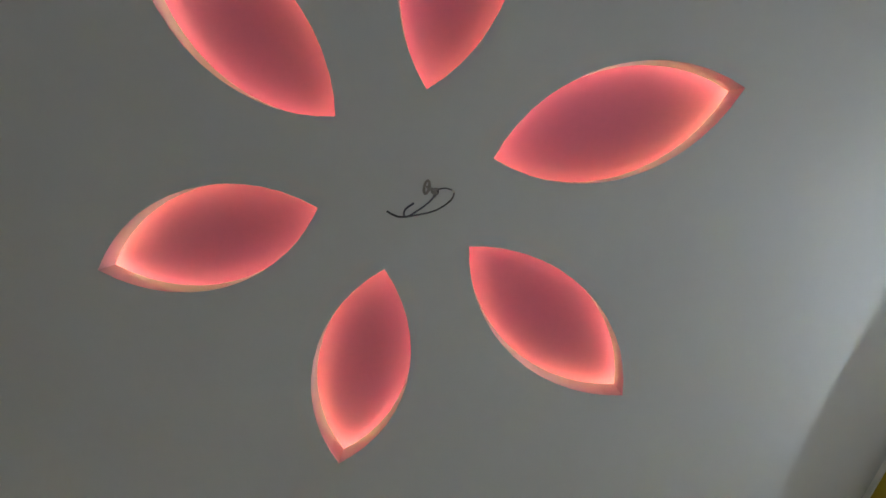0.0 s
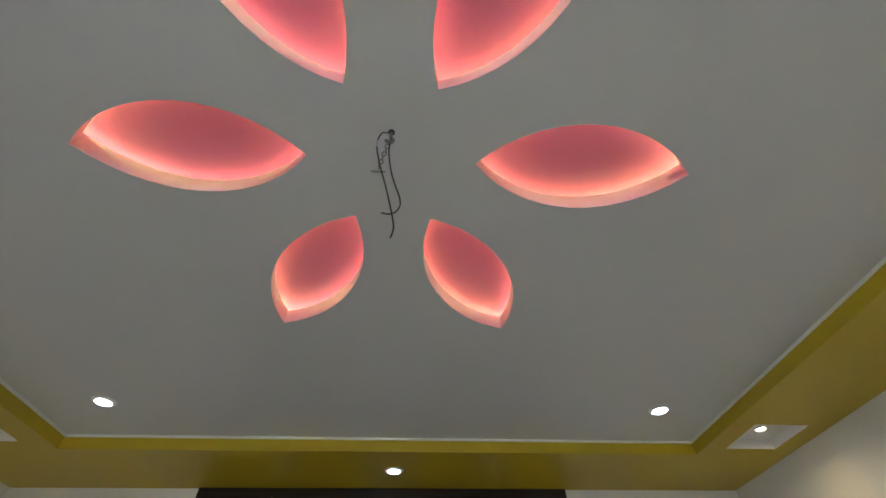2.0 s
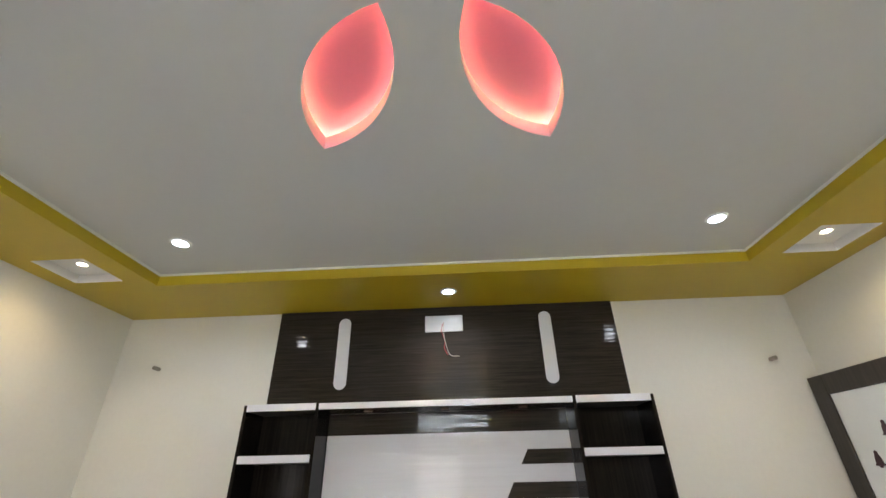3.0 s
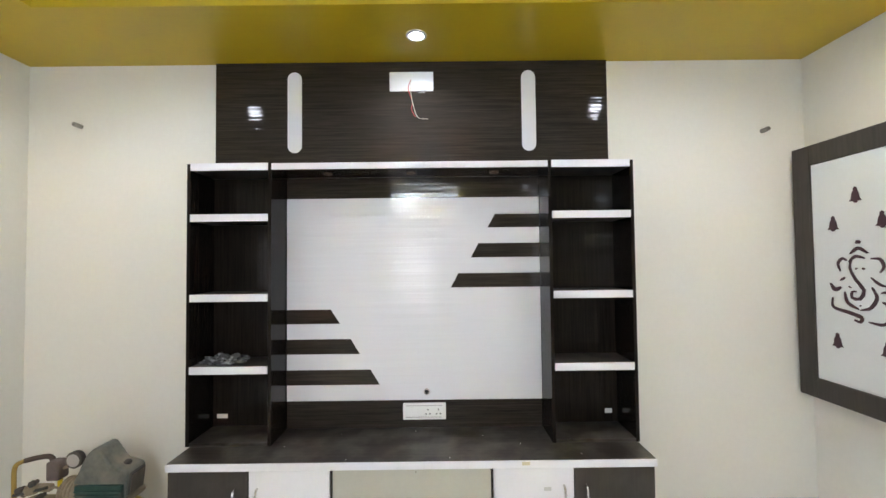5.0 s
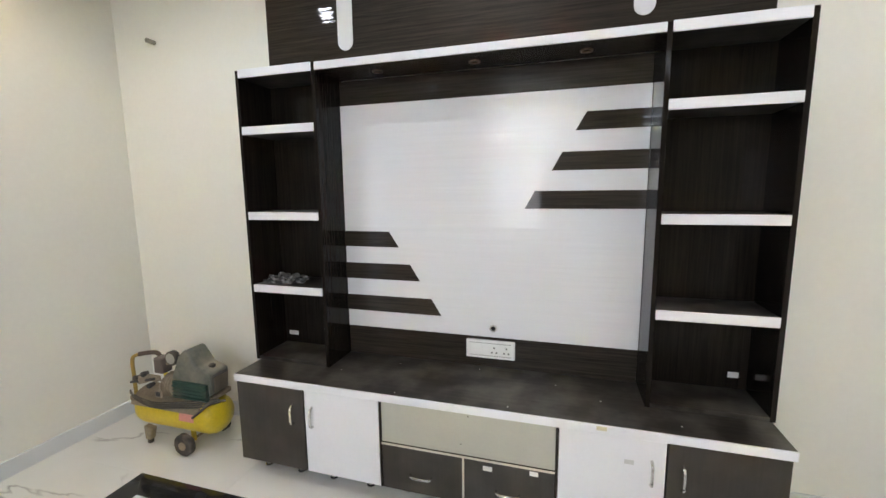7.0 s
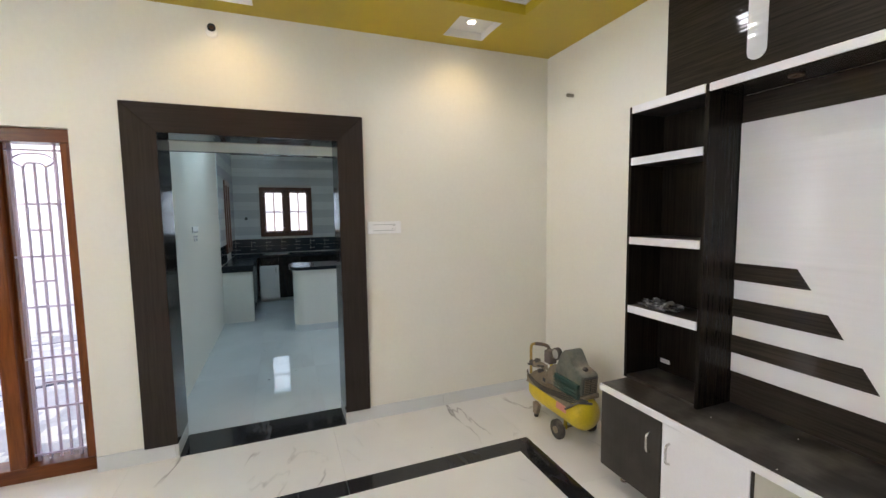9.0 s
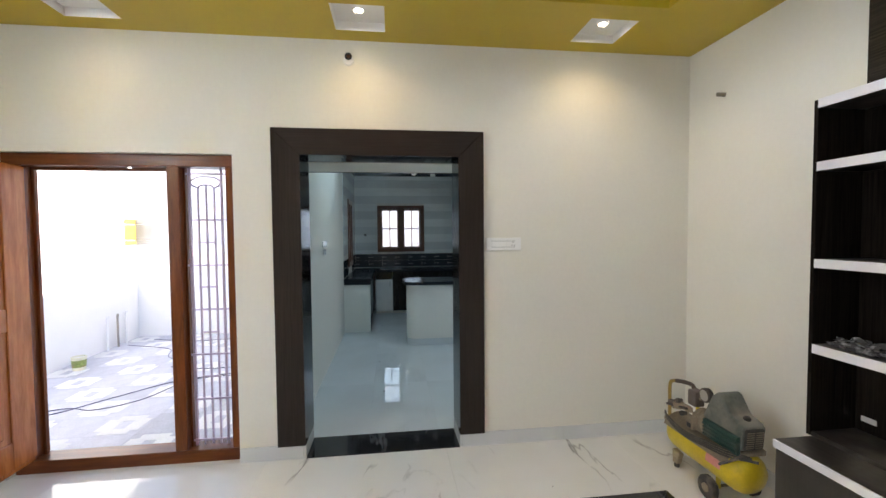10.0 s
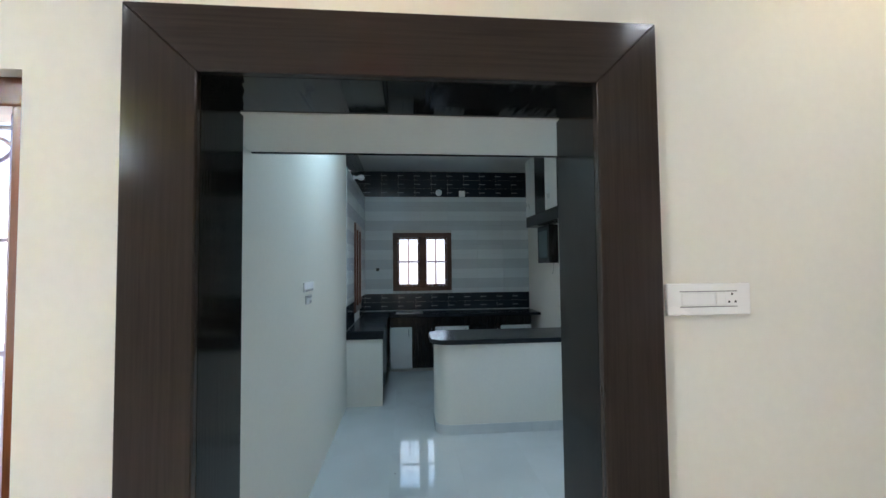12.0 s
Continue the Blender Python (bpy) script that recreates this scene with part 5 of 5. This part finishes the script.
for z0, z1 in ((1.41, 1.475), (1.49, 1.72), (1.735, 1.81)):
    part("tile", boxes((-4.148, -3.87, -6.249, -6.238, z0, z1)), TILE_Y, cl)
    part("tile", boxes((-4.149, -4.138, -6.235, -5.98, z0, z1)), TILE_G, cl)
for x, m in ((-3.34, PLASTIC_W), (-3.56, PIPE), (-3.75, PLASTIC_W)):
    t = thing("water_pipe", (x, -6.2, -0.05), "upright plastic water pipe stub by the porch wall", "pipe", "porch pipes")
    part("riser", tube([(x, -6.2, -0.05), (x, -6.2, 0.39)], 0.014, 10), m, t)
    part("elbow", tube(curve_points([(x, -6.2, 0.38), (x + 0.006, -6.19, 0.415), (x + 0.04, -6.17, 0.42)], 8), 0.016, 10), m, t)
bk = thing("paint_bucket", (-2.5, -6.0, -0.05), "small printed paint bucket on the porch floor", "bucket")
part("pail", lathe([(0.062, 0.0), (0.074, 0.15), (0.077, 0.15), (0.077, 0.162), (0.070, 0.162), (0.066, 0.02)], (-2.5, -6.0, -0.05), sides=24, ring=True), mat("cream_bucket_plastic", (0.78, 0.75, 0.58), 0.4), bk, smooth=True)
part("paint", lathe([(0.064, 0.03), (0.069, 0.14), (0.01, 0.142)], (-2.5, -6.0, -0.05), sides=24), WHITE, bk)
part("print_band", lathe([(0.0665, 0.04), (0.0725, 0.125), (0.0737, 0.125), (0.0675, 0.04)], (-2.5, -6.0, -0.05), sides=24, ring=True), mat("printed_band", (0.30, 0.36, 0.10), 0.4, var=0.5, scale=18, stain=(0.35, 0.12, 0.10), stain_amount=0.9, stain_scale=14), bk, "green and red printed band")
CABLE = mat("dark_blue_cable", (0.05, 0.05, 0.11), 0.5)
for pts in ([(-0.95, -6.2, -0.044), (-1.1, -5.4, -0.044), (-1.5, -5.0, -0.044), (-1.9, -4.6, -0.044), (-2.1, -4.0, -0.044), (-2.2, -3.4, -0.044)],
            [(-0.8, -6.0, -0.044), (-1.25, -5.35, -0.044), (-1.2, -5.0, -0.044), (-1.4, -4.7, -0.044), (-1.95, -4.4, -0.044), (-2.0, -3.5, -0.044)],
            [(-3.6, -6.1, -0.044), (-3.3, -5.4, -0.044), (-2.9, -5.2, -0.044), (-2.6, -4.9, -0.044), (-2.4, -4.9, -0.044), (-2.3, -4.3, -0.044), (-2.5, -3.5, -0.044)],
            [(-3.9, -5.9, -0.044), (-3.7, -5.2, -0.044), (-3.75, -4.6, -0.044), (-3.5, -4.0, -0.044)]):
    single("power_cable", tube(curve_points(pts, 60), 0.004, 6), CABLE, "dark cable trailing across the porch tiles", "cable", "cables on the porch", smooth=True)

# crumbs left on the floor by the builders
CRUMB = mat("dark_plaster_crumb", (0.06, 0.04, 0.03), 0.9, var=0.3)
for k, (x, y, r) in enumerate(((4.09, -0.10, 0.008), (4.03, -0.16, 0.005), (0.55, -1.3, 0.004), (-1.15, -2.35, 0.010), (-2.1, -2.42, 0.007), (-1.3, -2.1, 0.006))):
    bm = bmesh.new()
    bmesh.ops.create_icosphere(bm, subdivisions=2, radius=r)
    for v in bm.verts:
        v.co *= 0.8 + 0.5 * noise.noise(v.co * 220 + Vector((k, 0, 0)))
        v.co.z = max(0.0, v.co.z * 0.6)
        v.co += Vector((x, y, 0.0))
    single("plaster_crumb", bm, CRUMB, "small dark plaster crumb lying on floor tiles", "debris", "crumbs on the floor")

# ---- floor tiles, one object each ----
floor = structure("floor", boxes((-TH, W, -D, 0, -0.0125, -0.0121)), GROUT, "white marble tiles with a black stone border", "floor")


def tile(parent, x0, x1, y0, y1, material, z=0.0, gap=0.0005, name="tile"):
    key = (round(x1 - x0, 4), round(y1 - y0, 4), material.name)
    if key not in TILES:
        bm = boxes(((x0 - x1) / 2 + gap, (x1 - x0) / 2 - gap, (y0 - y1) / 2 + gap, (y1 - y0) / 2 - gap, -0.012, 0.0))
        TILES[key] = mesh_of(name, bm, material)
    ob = new(name, TILES[key])
    ob.parent = parent
    ob.location = ((x0 + x1) / 2, (y0 + y1) / 2, z)
    return ob


TILES = {}


def cuts(a, b, step):
    n = max(1, round((b - a) / step))
    return [(a + (b - a) * k / n, a + (b - a) * (k + 1) / n) for k in range(n)]


BX0, BX1, BY0, BY1, BW = 0.68, 4.28, -4.38, -0.638, 0.135
for x0, x1 in cuts(0, W, 1.24):
    tile(floor, x0, x1, BY1, 0, MARBLE)
    tile(floor, x0, x1, -D, BY0, MARBLE)
for y0, y1 in cuts(BY0, BY1, 1.24):
    tile(floor, 0, BX0, y0, y1, MARBLE)
    tile(floor, BX1, W, y0, y1, MARBLE)


def border_tile(a, b, across, flip, along):
    """A black strip between two cuts, mitred where it meets the next side; across runs from the inner to the outer edge."""
    inner_e, outer_e = across
    g = 0.0016
    lo, hi = flip
    pts = [(a + g + (BW if lo else 0), inner_e), (b - g - (BW if hi else 0), inner_e), (b - g, outer_e), (a + g, outer_e)]
    if along == "y":
        pts = [(v, u) for u, v in pts]
    ob = new("border_tile", mesh_of("border_tile", prism(pts, "z", -0.012, 0.0), BLACK_STONE))
    ob.parent = floor


for along, ends, sides in (("x", (BX0, BX1), ((BY1 - BW, BY1), (BY0 + BW, BY0))), ("y", (BY0, BY1), ((BX0 + BW, BX0), (BX1 - BW, BX1)))):
    spans = cuts(ends[0], ends[1], 1.2)
    for across in sides:
        for k, (a, b) in enumerate(spans):
            border_tile(a, b, across, (k == 0, k == len(spans) - 1), along)
for x0, x1 in cuts(BX0 + BW, BX1 - BW, 0.80):
    for y0, y1 in cuts(BY0 + BW, BY1 - BW, 1.2):
        tile(floor, x0, x1, y0, y1, MARBLE)
tile(floor, -0.045, 0, MY0, MY1, MARBLE)
structure("threshold", soft(boxes((-0.275, 0.012, KY0, KY1, -0.012, 0.006)), 0.002), BLACK_STONE, "polished black granite threshold", "threshold")
kfloor = structure("kitchen_floor", boxes((KX, -TH, KL, KR, -0.0125, -0.0121)), GROUT, "glossy pale kitchen floor tiles", "floor")
for x0, x1 in cuts(KX, -0.277, 1.2):
    for y0, y1 in cuts(KL, KR, 0.6):
        tile(kfloor, x0, x1, y0, y1, KITCHEN_TILE, gap=0.00015)

# marble returns at the foot of the kitchen opening
for y0, y1 in ((KY0 - 0.0195, KY0 - 0.0005), (KY1 + 0.0005, KY1 + 0.0195)):
    structure("skirting_return", soft(boxes((-0.285, 0.011, y0, y1, 0.0065, FB - 0.001)), 0.001), SKIRT, "marble skirting return in the kitchen opening", "baseboard")

# skirting tiles along the hall walls
def skirting(name, runs, label):
    s = None
    for x0, x1, y0, y1 in runs:
        if s is None:
            s = structure(name, boxes((x0, x1, y0, y1, 0.0, 0.0985)), SKIRT, label, "baseboard")
        else:
            o = new("skirting_tile", mesh_of("skirting_tile", boxes((x0, x1, y0, y1, 0.0, 0.0985)), SKIRT))
            o.parent = s


SK = 0.010
skirting("baseboard_north", [(a + 0.001, b - 0.001, -SK, 0) for a, b in ((SK, 1.2), (1.2, 2.4), (2.4, 3.6), (3.6, W - SK))], "veined marble skirting tiles")
skirting("baseboard_west", [(0, SK, a + 0.001, b - 0.001) for a, b in ((MY1 + 0.002, KY0 - 0.02), (KY1 + 0.02, -1.0), (-1.0, 0), (-D, MY0))], "veined marble skirting tiles")
skirting("baseboard_east", [(W - SK, W, a + 0.001, b - 0.001) for a, b in ((-1.2, 0), (-2.4, -1.2), (-3.6, -2.4), (-D, -3.6))], "veined marble skirting tiles")

# kitchen wall tiles: pale striped courses between dark courses
LT = [mat("pale_grey_wall_tile", (0.66, 0.70, 0.71), 0.2, var=0.04, random_amount=0.03), mat("mid_grey_wall_tile", (0.53, 0.57, 0.59), 0.2, var=0.04, random_amount=0.03)]
DT = mat("dark_blue_black_wall_tile", (0.018, 0.022, 0.030), 0.15, var=0.2, random_amount=0.15)
DASH = mat("silver_dash_inlay", (0.30, 0.32, 0.33), 0.3)
bw = structure("wall_tiles_back", boxes((KX, KX + 0.004, -2.99, -2.55, 0.86, 3.14)), GROUT, "striped grey and dark kitchen wall tiles", "wall tiles")
structure("wall_tiles_bed", boxes((KX, KX + 0.004, -1.565, KR, 0.86, 3.14), (KX, KX + 0.004, -2.55, -1.565, 0.86, 1.165), (KX, KX + 0.004, -2.55, -1.565, 2.13, 3.14)), GROUT, "tile bedding on the kitchen wall", "wall")


def wall_tile(parent, y0, y1, z0, z1, material, d=0.012):
    key = ("w", round(y1 - y0, 4), round(z1 - z0, 4), material.name)
    if key not in TILES:
        TILES[key] = mesh_of("tile", boxes((0, d - 0.004, (y0 - y1) / 2 + 0.001, (y1 - y0) / 2 - 0.001, 0.001, z1 - z0 - 0.001)), material)
    o = new("tile", TILES[key])
    o.parent = parent
    o.location = (KX + 0.004, (y0 + y1) / 2, z0)


rows = [(0.86, 0.995, DT), (0.995, 1.13, DT)] + [(1.13 + 0.0794 * k, 1.13 + 0.0794 * (k + 1), LT[(k // 2 + k) % 2]) for k in range(20)] + [(2.718, 2.86, DT), (2.86, 3.0, DT), (3.0, 3.14, DT)]
for z0, z1, m in rows:
    spans = [(KL + 0.012, KR)] if z1 <= 1.17 or z0 >= 2.12 else [(KL + 0.012, -2.542), (-1.573, KR)]
    for a, b in spans:
        for y0, y1 in cuts(a, b, 0.28 if m is DT else 0.45):
            wall_tile(bw, y0, y1, z0, z1, m)
            if m is DT:
                o = new("dash_inlay", TILES.setdefault("dash", mesh_of("dash_inlay", boxes((0, 0.002, -0.05, 0.05, -0.004, 0.004)), DASH)))
                o.parent = bw
                o.location = (KX + 0.012, (y0 + y1) / 2 + (0.1 if round(z0 * 100) % 2 else -0.1), (z0 + z1) / 2)
sw_ = structure("wall_tiles_side", boxes((KX + 0.014, -4.955, KL, KL + 0.003, 0.86, 3.14)), GROUT, "striped grey kitchen wall tiles beside the window", "wall tiles")
for z0, z1, m in rows:
    spans = [(KX + 0.014, -3.62)] if z1 <= 0.98 or z0 >= 2.14 else [(KX + 0.014, -4.96), (-4.29, -3.62)]
    for a, b in spans:
        for x0, x1 in cuts(a, b, 0.45):
            key = ("s", round(x1 - x0, 4), round(z1 - z0, 4), m.name)
            if key not in TILES:
                TILES[key] = mesh_of("tile", boxes(((x0 - x1) / 2 + 0.001, (x1 - x0) / 2 - 0.001, 0, 0.008, 0.001, z1 - z0 - 0.001)), m)
            o = new("tile", TILES[key])
            o.parent = sw_
            o.location = ((x0 + x1) / 2, KL + 0.0035, z0)

# porch paving: grey tiles, every other one with a pale stepped ring
pave = structure("pavement", boxes((-4.15, -TH, -6.25, -3.2, -0.0625, -0.0621)), GROUT, "patterned grey and white porch paving", "pavement")
PT = mat("grey_paving_tile", (0.47, 0.47, 0.52), 0.5, var=0.20, scale=9, random_amount=0.14)
PALE = mat("pale_paving_ring", (0.68, 0.67, 0.65), 0.5, var=0.10, random_amount=0.07)
for i, (x0, x1) in enumerate(cuts(-4.15, -TH, 0.38)):
    for j, (y0, y1) in enumerate(cuts(-6.25, -3.2, 0.38)):
        tile(pave, x0, x1, y0, y1, PT, z=-0.05, name="paving_tile")
        if (i + j) % 2 == 0:
            cx, cy = (x0 + x1) / 2, (y0 + y1) / 2
            u, v = (x1 - x0) / 2 - 0.02, (y1 - y0) / 2 - 0.02
            p, q = u - 0.06, v - 0.06
            bm = boxes((cx - p, cx + p, cy + 0.045, cy + v, -0.0499, -0.048), (cx - p, cx + p, cy - v, cy - 0.045, -0.0499, -0.048),
                       (cx - u, cx - 0.075, cy - q, cy + q, -0.0499, -0.0477), (cx + 0.075, cx + u, cy - q, cy + q, -0.0499, -0.0477))
            part("paving_inlay", bm, PALE, pave)
